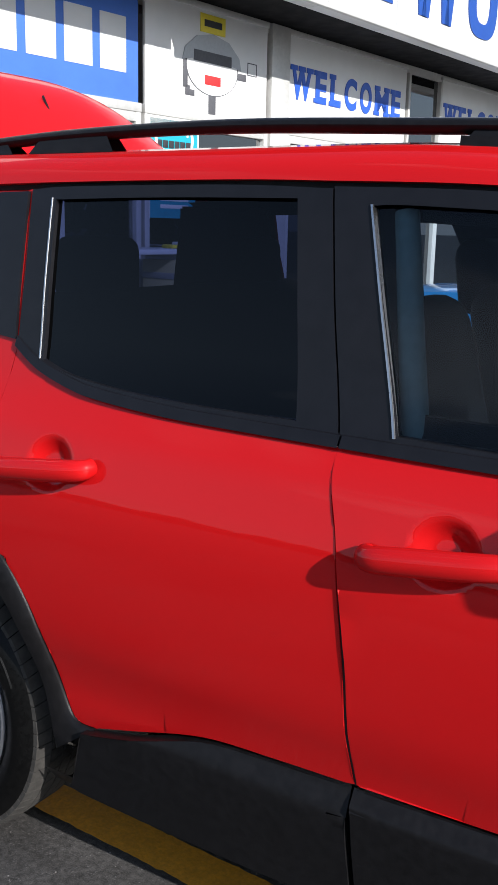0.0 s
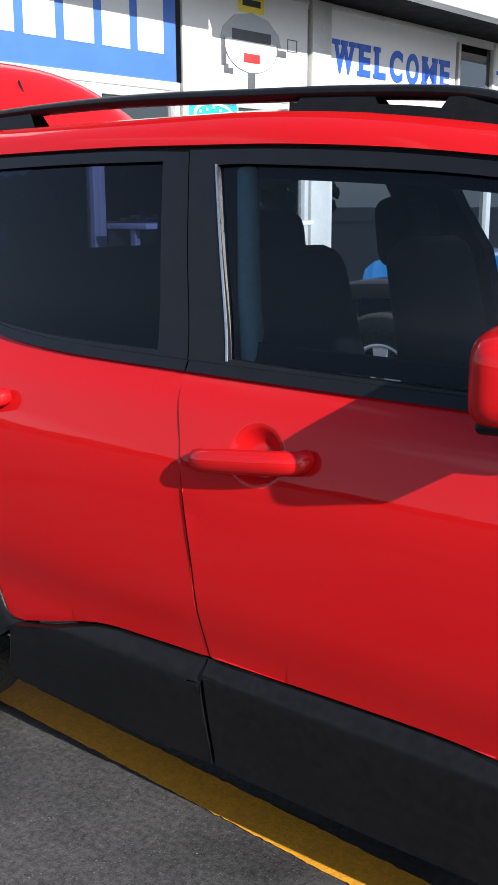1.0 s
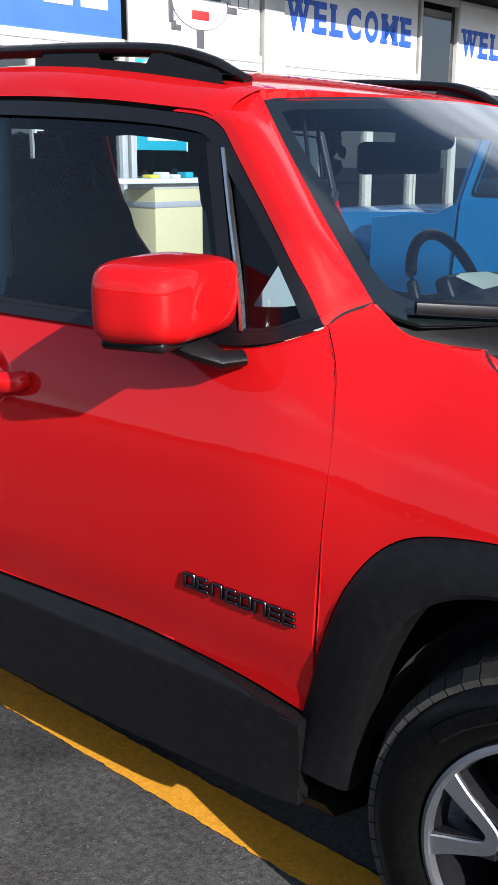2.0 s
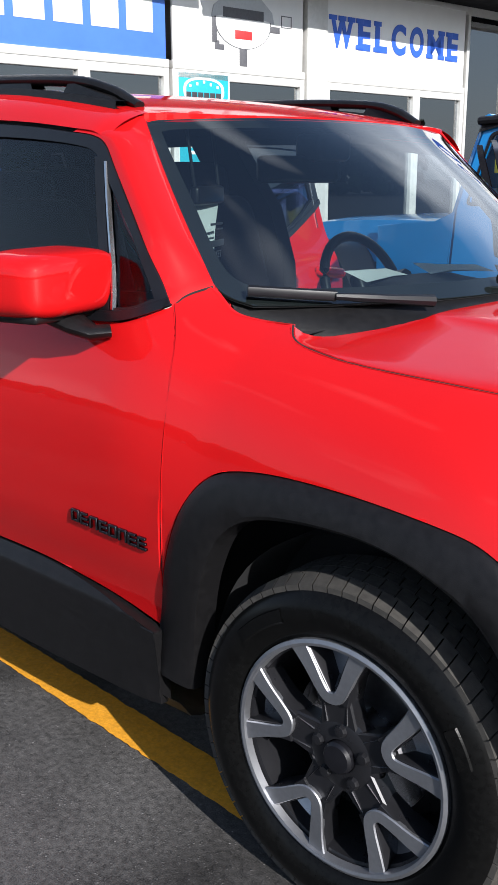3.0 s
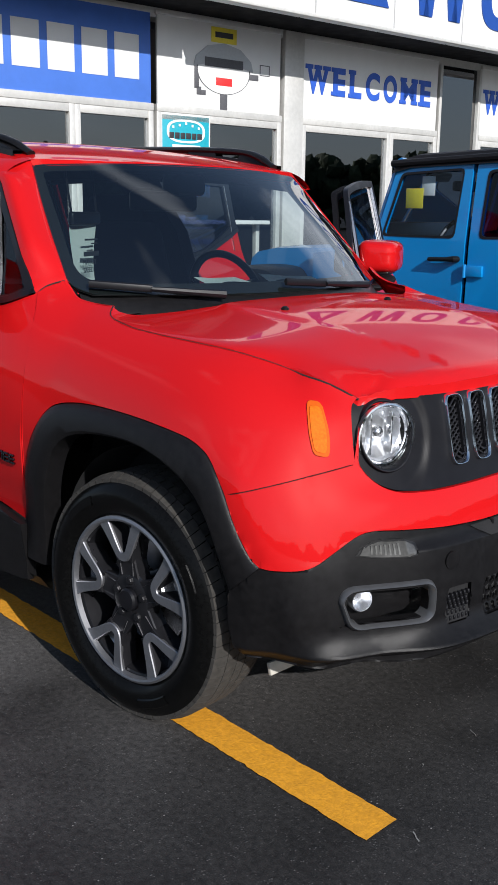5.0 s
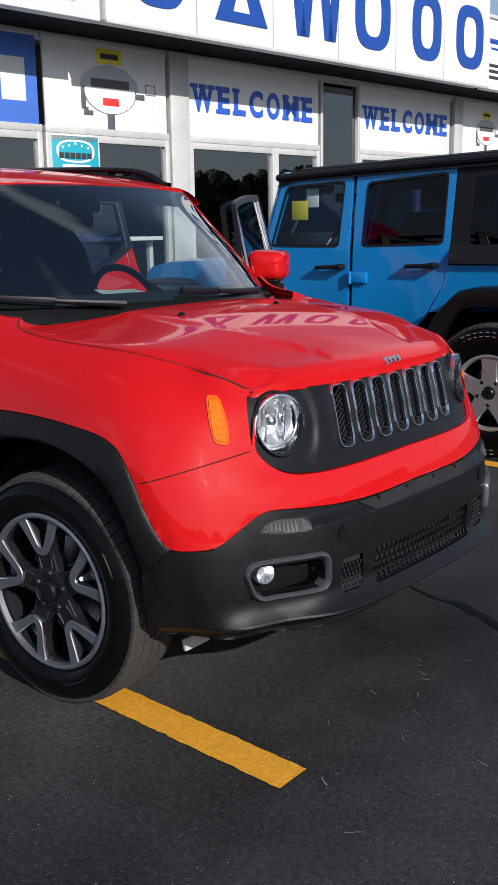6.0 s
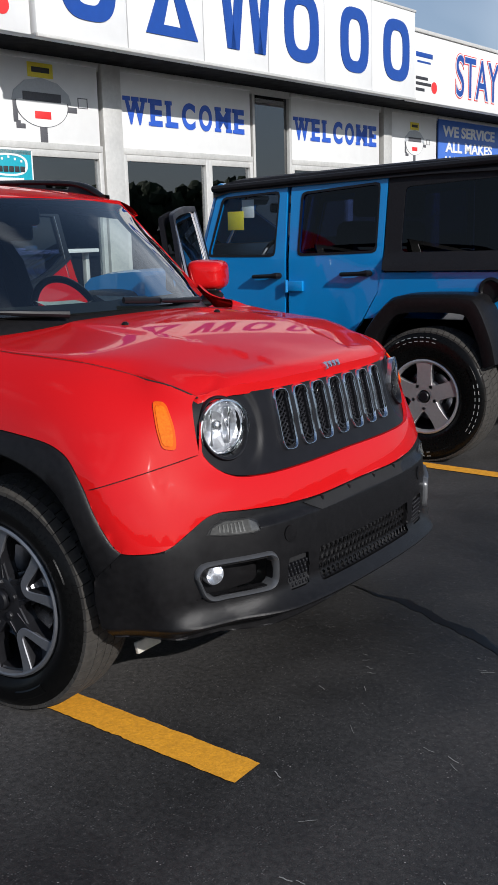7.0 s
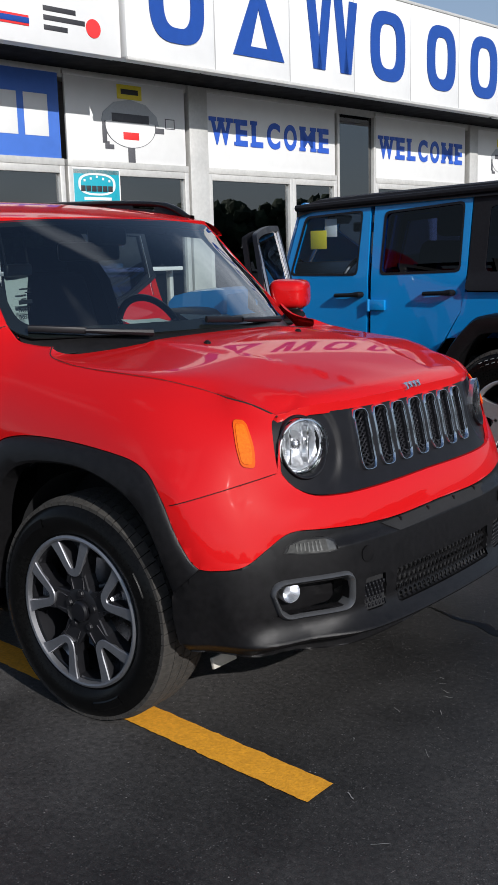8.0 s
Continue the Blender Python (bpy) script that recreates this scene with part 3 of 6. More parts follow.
def rear_door(side, degrees=0.0):
    f = mirrored(side)
    belt_line = [(-2.335, 1.20), (-2.255, 1.158), (-2.15, 1.128), (-2.065, 1.115), (-1.888, 1.103), (-1.694, 1.099), (-1.520, 1.097)] if side > 0 else [(-2.35, 1.272), (-2.24, 1.236), (-2.08, 1.192), (-1.90, 1.146), (-1.75, 1.120), (-1.520, 1.097)]
    peak = belt_line[0]
    swing = hinge_turn(-1.80, .76, degrees, side) @ Matrix.Translation((-.22, 0, 0)) if degrees else Matrix()
    low = loop(sx(*GAP_B[2:]), sx((-1.441, .500), (-1.603, .496), (-1.77, .486), (-1.95, .44), (-2.053, .414)), sx(*ARCH_R[:5]), sx((-2.27, .762), (-2.31, .80), (-2.345, .95), peak), sx(*belt_line))
    skin, cuts = dimpled(f, -2.155, .980)
    door = part("rear_door", moved(patch(low, skin, 0.05, cuts=cuts), swing), RED, suv)
    outer = loop(sx(*GAP_B[:3]), sx(*belt_line[::-1]), sx(peak, *REAR_GAP[1::-1]), sx((-2.376, 1.530), (-2.257, 1.537), (-1.847, 1.539), (-1.62, 1.531)))
    inner = loop(sx((-1.613, 1.128), (-1.65, 1.32), (-1.69, 1.512)), sx((-1.69, 1.512), (-2.0, 1.513), (-2.295, 1.508)), sx((-2.295, 1.508), (-2.27, 1.34), (-2.248, 1.172)), sx((-2.248, 1.172), (-2.139, 1.150), (-1.968, 1.134), (-1.764, 1.128), (-1.613, 1.128)))
    if side < 0:
        inner = loop(sx((-1.613, 1.140), (-1.65, 1.32), (-1.69, 1.512)), sx((-1.69, 1.512), (-2.0, 1.513), (-2.285, 1.508)), sx((-2.285, 1.508), (-2.27, 1.40), (-2.262, 1.29)), sx((-2.262, 1.29), (-2.08, 1.225), (-1.90, 1.178), (-1.613, 1.140)))
    part("window_frame", moved(ring_between(shrunk(outer, .002), inner, lambda s, z, o: f(s, z, o + .003), depth=.02), swing), SATIN, door)
    part("window", moved(patch(inner, lambda s, z, o: f(s, z, o - .007), 0.08, .004, 0, -0.004), swing), TINTED, door)
    channel = strip([[f(at_x(x + d), z, o) for x, z in smooth_line([(-2.30, 1.512), (-2.275, 1.34), (-2.25, 1.166)], 8)] for d, o in ((-.009, .002), (-.008, .005), (-.005, .005), (-.004, -.006))])
    part("bright_channel", moved(channel, swing), STEEL, door, "bright glass channel strip")
    belt = strip([[f(at_x(x), z + d, o) for x, z in smooth_line([(x, z + .001) for x, z in belt_line[::-1]], 8)] for d, o in ((-.004, -.005), (-.002, .009), (.018, .007), (.022, -.006))])
    part("belt_seal", moved(belt, swing), SATIN, door)
    handle(door, -2.17, .975, f, swing)
    clad = loop(sx((-1.447, .498), (-1.436, .25)), sx((-1.436, .25), (-1.8, .245), (-2.13, .25)), sx((-2.13, .25), (-2.075, .41)), sx((-2.075, .41), (-1.95, .438), (-1.77, .484), (-1.603, .494), (-1.447, .498)))
    part("door_cladding", moved(patch(clad, lambda s, z, o: f(s, z, o + .030 * ease(.508, .440, z) - .022 * ease(.435, .27, z) + .001), 0.045, .03, cuts=[(1, .42 + .008 * k) for k in range(14)]), swing), BLACK, door)
    if degrees:
        inside = loop(sx((-1.53, 1.09), (-1.46, .55)), sx((-1.46, .55), (-2.0, .5), (-2.2, .8), (-2.32, 1.18)), sx((-2.32, 1.18), (-2.06, 1.1), (-1.53, 1.09)))
        part("door_trim", moved(patch(inside, lambda s, z, o: f(s, z, o - .06), 0.12, .02), swing), CLOTH, door)
    return door


HOOD_LINE = [(.619, .940), (.723, .979), (.898, 1.0), (1.133, 1.034), (1.255, 1.046), (1.45, 1.062), (1.56, 1.078), (1.615, 1.092), (1.648, 1.112)]
LAMP_EDGE = [(.619, .940), (.648, .919), (.657, .87), (.647, .797), (.601, .745), (.536, .717), (.45, .709), (.379, .707), (.2, .708), (0, .711)]
SEAM = [(1.002, .718), (.86, .754), (.655, .79)]
BUMP_EDGE = [(.905, .556), (.869, .553), (.79, .558), (.721, .596), (.645, .633), (.532, .628), (.402, .618), (.247, .612), (.1, .614), (0, .616)]


def front_fender(side):
    f = mirrored(side)
    out = loop(sx(*GAP_A), [(at_x(-.478), .452), ARCH_F[2]], ARCH_F[2:13], [(1.002, .718)] + SEAM[1:], [SEAM[-1], (.657, .86), (.648, .919), (.619, .940)], HOOD_LINE, [(1.648, 1.112), (1.72, 1.117), (1.785, 1.132), (1.841, 1.172)], [(1.841, 1.172), (1.874, 1.156), (at_x(-.515), 1.137)])
    fender = part("front_fender", patch(out, f, 0.028), RED, suv)
    lens = loop([(.803, .922), (.800, .932), (.791, .935)], [(.791, .935), (.768, .932), (.758, .922)], [(.758, .922), (.748, .87), (.748, .828)], [(.748, .828), (.752, .815), (.762, .813)], [(.762, .813), (.782, .818), (.790, .828)], [(.790, .828), (.799, .87), (.803, .922)])
    centre = (.777, .874)
    grow = lambda k, kz: [(centre[0] - .014 + (s_ - centre[0]) * k, centre[1] + (z_ - centre[1]) * kz) for s_, z_ in lens]
    part("side_marker", patch(grow(1.22, 1.02), lambda s, z, o: f(s, z, o + .004), 0.03, .010, 0, 0), AMBER, fender, "amber side marker lens")
    part("marker_lens", patch(grow(.90, .86), lambda s, z, o: f(s, z, o + .0065), 0.03, .004, 0, 0), AMBER_GLOSS, fender)
    return fender


def flare(side, outer, inner, name="wheel_arch_flare"):
    f = mirrored(side)
    a, b = smooth_line(outer, 8), smooth_line(inner, 8)

    def even(line, n=64):
        d = [0]
        for p, q in zip(line, line[1:]):
            d.append(d[-1] + math.dist(p, q))
        return [(float(np.interp(d[-1] * k / n, d, [p[0] for p in line])), float(np.interp(d[-1] * k / n, d, [p[1] for p in line]))) for k in range(n + 1)]
    a, b = even(a), even(b)
    rows = []
    for k, o in ((0, -.012), (0, .003), (.04, .007), (.25, .013), (.6, .019), (.9, .019), (1.0, .012), (1.02, 0), (1.03, -.045)):
        rows.append([f(p[0] + (q[0] - p[0]) * k, p[1] + (q[1] - p[1]) * k, o) for p, q in zip(a, b)])
    return part(name, strip(rows), BLACK, suv)


def liner(side, x, r):
    rows = []
    for y in (-.80, -.55, -.52):
        rows.append([(x + (r if y < -.53 else .02) * math.cos(a), y * side, .36 + (r if y < -.53 else .02) * math.sin(a)) for a in [math.pi * (.06 + .90 * k / 24) for k in range(25)]])
    return part("wheel_arch_liner", strip(rows), DARK, suv)


def hood():
    right = [wall(a, z)[:2] for a, z in HOOD_LINE[::-1]]
    nose = [wall(s, .946)[:2] for s in (.617, .5, .4, .3, .2, .1, 0)]
    half = smooth_line(right, 6) + [p for p in smooth_line(nose, 3)][1:]
    rear = [(-.272, -.69), (-.235, -.62), (-.19, -.45), (-.165, -.2), (-.16, 0)]
    back = smooth_line(rear, 5)
    outline = half + [(x, -y) for x, y in half[::-1]][1:] + [(x, -y) for x, y in back][1:] + back[::-1][1:-1]

    nose_y, nose_x = [-p[1] for p in nose[::-1]], [p[0] for p in nose[::-1]]
    zline = spline([(p[0], z) for p, (_, z) in zip(right, HOOD_LINE[::-1])])
    yline = spline([(p[0], -p[1]) for p in right])

    def f(x, y, out=0.0):
        """Two lower wings at the sides, and between them a raised, crowned middle behind a sloping step."""
        y_, xe = abs(y), min(x, .52)
        t = max(0.0, yline(xe) - y_)
        even = 1.0505 - .075 * xe - .75 * max(0.0, xe - .18) ** 2
        rim_z = even + .095 * (.70 - yline(xe))
        wing = even + .095 * (.70 - y_) + (zline(xe) - rim_z) * math.exp(-t / .05) + .006 * (1 - math.exp(-t / .02)) * ease(.5, .3, x)
        middle = 1.106 - .085 * x - .20 * x * x - .06 * y * y
        step = .355 - .25 * max(0.0, x - .1)
        front = float(np.interp(y_, nose_y, nose_x))
        lip = max(0.0, (x - front + .055) / .055)
        inner = ease(0.0, .12, t)
        z = wing + (middle - wing) * max(ease(step + .03, step - .03, y_), ease(.22, .62, x)) * inner
        return (x, y, z - .020 * lip ** 2.2 * inner + out)
    ob = part("hood", patch(outline, f, 0.025, .03, .003, .0022), RED, suv)
    bars = []
    for k in range(4):
        bars.append(moved(block(-.012, .012, -.004, .004, -.010 if k else -.014, .010, .002), Matrix.Translation((.612, -.036 + .024 * k, f(.60, 0)[2] - .006)) @ Matrix.Rotation(radians(-25), 4, "Y")))
    part("nose_badge", join(*bars), CHROME, ob, "small chrome badge")
    for y in (-.29, .20):
        part("washer_nozzle", moved(lathe([(.012, 0), (.012, .006), (.006, .012), (.001, .012)], 14, "z"), Matrix.Translation((.02, y, f(.02, y)[2] - .002))), BLACK, ob)
    return ob


def windshield_point(u, v, out=0.0):
    """u from the car's right edge (-1) to its left (1), v from the cowl (0) to the roof (1)."""
    w = abs(u) ** 2.3
    bx, bz, by = -.18 - .27 * w, 1.135 - .006 * (1 - w), .715
    tx, tz, ty = -.695 - .100 * w, 1.532 - .018 * w, .615
    x, y, z = bx + (tx - bx) * v, u * (by + (ty - by) * v), bz + (tz - bz) * v
    bulge = .028 * math.sin(math.pi * v)
    return (x + (bulge + out) * .58 - .040 * w * math.sin(math.pi * v), y, z + (bulge + out) * .8)


def windshield():
    edge = smooth_line([(-.93, 0), (-1, .10), (-1, .5), (-1, .95), (-.985, .99), (-.95, 1)], 8)
    outline = edge + [(-a, b) for a, b in edge[::-1]]
    ob = part("windshield", patch(outline, windshield_point, .08, .005, 0, 0), WINDSHIELD, suv)
    inner = [(a * .95, .075 + b * .87) for a, b in outline]
    band = ring_between([(a * .999, b) for a, b in outline], inner, lambda u, v, o: windshield_point(u, v, o - .006), 80, .001, 2)
    part("black_border", band, DARK, ob)
    cowl = strip([[(windshield_point(k / 12, .0)[0] + d * (1 - .55 * (k / 12) ** 4), windshield_point(k / 12, 0)[1] * .955, windshield_point(k / 12, 0)[2] + e) for k in range(-12, 13)] for d, e in ((-.03, .012), (.015, -.02), (.07, -.05), (.10, -.09))])
    part("cowl_panel", cowl, BLACK, suv)
    for u0, u1, u2 in ((-.945, -.735, -.46), (-.10, .16, .52)):
        n = 8
        lift = lambda u: .030 - .060 * (u - u0) / (u2 - u0)
        pts = [windshield_point(u0 + (u1 - u0) * k / n, lift(u0 + (u1 - u0) * k / n), .020) for k in range(n + 1)]
        arm = [windshield_point(u, lift(u) - .012, .026) for u in (u1 - .01, u1 + .06, (u1 + u2) / 2, u2)]
        wiper = part("wiper", tube(pts, .008, 8, 1.5), SATIN, suv)
        part("wiper_arm", tube(arm, [.007, .010, .010, .014], 8), SATIN, wiper)
    return ob


def pillar(side):
    a = [wall(at_x(x), z, .0) for x, z in smooth_line([(-.525, 1.139), *ROOF_GAP[1:6]], 6)]
    n = len(a)
    b = [windshield_point(-1, .09 + .94 * k / (n - 1), .002) for k in range(n)]
    if side < 0:
        # With its door open only the bare post shows, close behind the glass.
        a = [(q[0] - .075 + .03 * k / (n - 1), q[1] - .030, q[2] - .012) for k, q in enumerate(b)]
    rows = []
    for k in range(11):
        t = k / 10
        row = []
        for i, (p, q) in enumerate(zip(a, b)):
            u = i / (n - 1)
            lift = (.034 if side > 0 else .010) * math.sin(math.pi * t) * ease(-.02, .22, u) * (1 - .55 * ease(.65, 1.0, u))
            row.append((p[0] + (q[0] - p[0]) * t + lift * .35, (p[1] + (q[1] - p[1]) * t - lift * .75) * side, p[2] + (q[2] - p[2]) * t + lift * .55))
        tail = row[0]
        rows.append([(tail[0] + .03, tail[1] - .025 * (-1 if side > 0 else 1), tail[2] - .045)] + row)
    rows.insert(0, [(p[0], p[1] + .025 * side, p[2] - .012) for p in rows[0]])
    rows.append([(q[0] - .01, q[1] + .03 * side, q[2] - .02) for q in rows[-1]])
    return part("windshield_pillar", strip(rows), RED, suv)


def roof_point(x, y, out=0.0):
    v = min(1.0, abs(y) / .66)
    q = min(1.0, max(0.0, (-.68 - x) / .95))
    z = 1.505 + .106 * (1 - (1 - q) ** 2) + .026 * (1 - v ** 2)
    return (x, y, z + out - .006 * ease(.57, .66, abs(y)))


def roof():
    side = [(-.80, -.612), (-1.0, -.625), (-1.1, -.625), (-1.4, -.635), (-2.0, -.645), (-2.6, -.64), (-2.95, -.60)]
    front = [(-.80, -.612), (-.765, -.52), (-.722, -.32), (-.703, 0)]
    s, fr = smooth_line(side, 6), smooth_line(front, 5)
    outline = s + [(x, -y) for x, y in s[::-1]] + [(x, -y) for x, y in fr][1:] + fr[::-1][1:-1]
    ob = part("roof", patch(outline, roof_point, .08, .02, .003, 0), RED, suv)
    return ob


def cant_rail(side):
    """The red strip between the doors and the roof."""
    a = [wall(at_x(x), z + .004, 0) for x, z in smooth_line([(-.80, 1.466), (-.85, 1.486), (-.927, 1.496), (-1.127, 1.517), (-1.381, 1.533), (-1.62, 1.539), (-1.847, 1.543), (-2.257, 1.541), (-2.6, 1.535), (-2.95, 1.52)], 5)]
    rows = [[(p[0], (p[1] + .03) * side, p[2] - .004) for p in a]]
    for k in range(7):
        t = k / 6
        row = []
        for p in a:
            q = roof_point(p[0], -.63 + .03 * ease(-1.35, -.80, p[0]))
            lift = .012 * math.sin(math.pi * t)
            row.append((p[0], (p[1] + (q[1] - p[1]) * t - lift) * side, p[2] + (q[2] - p[2]) * t + lift * .6))
        rows.append(row)
    return part("roof_side", strip(rows), RED, suv)


def roof_rail(side):
    line = [(-.865, 1.552), (-.90, 1.568), (-.95, 1.590), (-1.05, 1.614), (-1.25, 1.630), (-1.5, 1.641), (-1.9, 1.654), (-2.3, 1.650), (-2.6, 1.634), (-2.75, 1.615), (-2.85, 1.59)]
    y = -.60
    pts = [(x, (y + .035 * ease(-1.1, -.8, x)) * side, z) for x, z in smooth_line(line, 5)]
    n = len(pts)
    rail = part("roof_rail", tube(pts, [.008 + .016 * math.sin(math.pi * min(1, max(.06, k / (n - 1)))) ** .35 for k in range(n)], 12, .62), BLACK, suv)
    for x0, x1 in ((-1.075, -.89), (-1.40, -1.225), (-2.43, -2.22), (-2.8, -2.52)):
        rows = []
        for x, g in ((x0 - .02, .0), (x0 + .03, 0), (x1 - .03, 0), (x1 + .02, 0)):
            zr = float(np.interp(-x, [-p[0] for p in line], [p[1] for p in line]))
            zb = roof_point(x, y)[2] - .004
            rows.append((x, zb, zr))
        vs = []
        for i, (x, zb, zr) in enumerate(rows):
            xm = x + (.025 if i < 1 else -.025 if i > 2 else 0)
            vs.append([(x, (y - .026) * side, zb), (xm, (y - .018) * side, zr - .004), (xm, (y + .018) * side, zr - .004), (x, (y + .026) * side, zb), (x, (y - .026) * side, zb)])
        part("rail_foot", strip(vs), BLACK, rail)
    base = [[(x, (y + d) * side, roof_point(x, y)[2] + e) for x in (-1.42, -1.3, -1.15, -1.0, -.88)] for d, e in ((-.030, -.01), (-.028, .012), (.02, .014), (.025, -.01))]
    part("rail_base", strip(base), BLACK, rail)
    return rail


def front_end():
    f = full

    lamp = smooth_line(LAMP_EDGE, 6)
    bump = smooth_line(BUMP_EDGE, 6)
    seam = smooth_line(SEAM, 4)
    right = [(1.002, .718)] + seam[1:] + [(.645, .83)] + [p for p in lamp if p[1] < .80 or p[0] < .5]
    low = [(1.002, .718), (.962, .632), (.925, .572)] + bump[1:]
    cover = right[:-1] + [(-s, z) for s, z in right[::-1]] + [(-s, z) for s, z in low[1:]] + low[::-1][1:-1]
    part("front_bumper_cover", patch(cover, f, .020, .014, .003, .001), RED, suv)

    slots = [(.098 * k, .0) for k in range(-3, 4)]

    def opened(s, z):
        return any(abs(s - c) < .029 and .762 < z < .922 for c, _ in slots) or any(math.hypot(s - c, z - .848) < .082 for c in (-.546, .546))
    top = [(.614, .944), (.5, .944), (.331, .946), (.15, .952), (0, .955)]
    outline = [p for p in lamp] + [(-s, z) for s, z in lamp[::-1]][1:] + [(-s, z) for s, z in smooth_line(top, 4)][1:] + smooth_line(top, 4)[::-1][1:-1]
    cuts = [(0, c + d) for c, _ in slots for d in (-.029, .029)] + [(1, .762), (1, .922)]
    bez = part("grille_panel", patch(outline, lambda s, z, o: f(s, z, o - .006 - .009 * ease(.160, .128, math.hypot(abs(s) - .546, z - .848)) * ease(.33, .42, abs(s))), .0082, .03, .0, .001, opened, cuts), GREY, suv, "dark grey grille and headlamp panel")
    for c, _ in slots:
        ring = loop([(c - .030, .780), (c - .030, .908)], [(c - .030, .908), (c - .019, .925), (c + .019, .925), (c + .030, .908)], [(c + .030, .908), (c + .030, .780)], [(c + .030, .780), (c + .019, .761), (c - .019, .761), (c - .030, .780)])
        outer = [(c + (s - c) * 1.20, .842 + (z - .842) * 1.06) for s, z in ring]
        part("slot_surround", ring_between(outer, ring, lambda s, z, o: f(s, z, o - .003), 40, .02, 5, .009), CHROME, bez, "chrome grille slot surround")
        wires = []
        for k in range(-3, 13):
            for way in (-1, 1):
                z0 = .752 + .0155 * k
                a, b = (c - .034, z0), (c + .034, z0 + .045)
                if way < 0:
                    a, b = (c + .034, z0), (c - .034, z0 + .045)
                if max(a[1], b[1]) > .935 or min(a[1], b[1]) < .75:
                    continue
                wires.append(tube([f(*a, -.018), f((a[0] + b[0]) / 2, (a[1] + b[1]) / 2, -.014), f(*b, -.018)], .0032, 5))
        part("slot_mesh", join(*wires), SATIN, bez)
    back = [(.42, .74), (.42, .94), (-.42, .94), (-.42, .74)]
    part("grille_backing", patch(back, lambda s, z, o: f(s, z, o - .05), .1, .01, 0, 0), DARK, bez)
    for side in (1, -1):
        c = Vector(f(.546 * side, .848, .0))
        n = (Vector(f(.546 * side, .848, .1)) - c).normalized()
        turn = n.to_track_quat("Y", "Z").to_matrix().to_4x4()
        m = Matrix.Translation(c - n * .010) @ turn
        ring_c = .546 * side
        circle = [[(ring_c + r * math.cos(2 * math.pi * k / 64), .848 + r * math.sin(2 * math.pi * k / 64)) for k in range(64)] for r in (.088, .079)]
        part("headlamp_ring", ring_between(circle[0], circle[1], lambda s, z, o: f(s, z, o - .008), 64, .03, 5, .005), SATIN, suv)
        bowl = part("headlamp", moved(lathe([(.083, .004), (.080, -.012), (.066, -.040), (.040, -.062), (.018, -.068), (.001, -.068)], 20, "y", False), m), REFLECTOR, suv, "chrome headlamp bowl", 6)
        part("lamp_bulb", moved(lathe([(.016, -.066), (.018, -.046), (.015, -.036), (.008, -.030), (.001, -.028)], 24), m), STEEL, bowl)
        part("lamp_step", moved(lathe([(.080, .002), (.076, .003), (.070, -.006), (.068, -.020)], 40, "y", False), m), CHROME, bowl)
        for u in (-.030, .030):
            part("lamp_fin", moved(block(u - .0025, u + .0025, -.052, -.020, -.052, .052, .001), m), CHROME, bowl)
        lens = part("lamp_lens", moved(lathe([(.081, .004), (.070, .009), (.045, .013), (.020, .015), (.001, .0155)], 48), m), LAMP_GLASS, bowl)
        lens.visible_shadow = False

    # The black lower bumper with its openings.
    fog = (.468, .712, .396, .503)
    mid = (-.285, .285, .366, .472)
    small = (.333, .421, .373, .472)

    gap_fog = (fog[0] + .012, fog[1] - .014, fog[2] + .012, fog[3] - .012)
    def open2(s, z):
        a = abs(s)
        return (gap_fog[0] < a < gap_fog[1] and gap_fog[2] < z < gap_fog[3]) or (mid[0] < s < mid[1] and mid[2] < z < mid[3]) or (small[0] < a < small[1] and small[2] < z < small[3])
    lowline = [(.985, .482), (.992, .42), (.985, .345), (.962, .300)]
    bottom = [(.962, .298), (.85, .295), (.73, .284), (.55, .266), (.40, .260), (.22, .260), (0, .268)]
    r = smooth_line(bottom[::-1], 4) + smooth_line(lowline[::-1], 5)[1:] + [(.945, .519), (.905, .556)] + bump[1:]
    outline = r[:-1] + [(-s, z) for s, z in r[::-1]][:-1]
    cuts = [(0, sg * v) for v in gap_fog[:2] + small[:2] for sg in (1, -1)] + [(1, v) for v in gap_fog[2:] + small[2:] + mid[2:]] + [(0, mid[0]), (0, mid[1])] + [(1, .262 + .006 * k) for k in range(27)] + [(1, .55 + .006 * k) for k in range(8)]

    def skin(s, z, o=0.0):
        a = abs(s)
        swell = min(1.0, max(0.0, (.400 - z) / .066)) ** 1.8
        lip = (.004 + .034 * ease(.86, .70, a) + .024 * ease(.62, .40, a)) * swell - (.022 + .06 * ease(.86, .6, a)) * ease(.332, .290, z)
        step = .020 * ease(.596, .575, z) * ease(.66, .45, a)
        return f(s, z, o + .002 + lip + step + .016 * ease(.86, .955, a))
    bumper = part("lower_bumper", patch(outline, skin, .020, .03, .004, .001, open2, cuts), BLACK, suv)
    for side in (1, -1):
        g = lambda s, z, o=0.0: skin(s * side, z, o)
        def corner(cx, cz, r, a0, a1):
            return [(cx + r * math.cos(radians(a0 + (a1 - a0) * k / 5)), cz + r * math.sin(radians(a0 + (a1 - a0) * k / 5))) for k in range(6)]
        ring = corner(fog[0] + .03, fog[2] + .03, .03, 180, 270) + corner(fog[1] - .058, fog[2] + .045, .045, 270, 345) + corner(fog[1] - .034, fog[3] - .034, .034, 0, 90) + corner(fog[0] + .03, fog[3] - .03, .03, 90, 180)
        ring = ring[::-1]
        c0 = ((fog[0] + fog[1]) / 2, (fog[2] + fog[3]) / 2)
        inner = [(c0[0] + (s - c0[0]) * .91, c0[1] + (z - c0[1]) * .83) for s, z in ring]
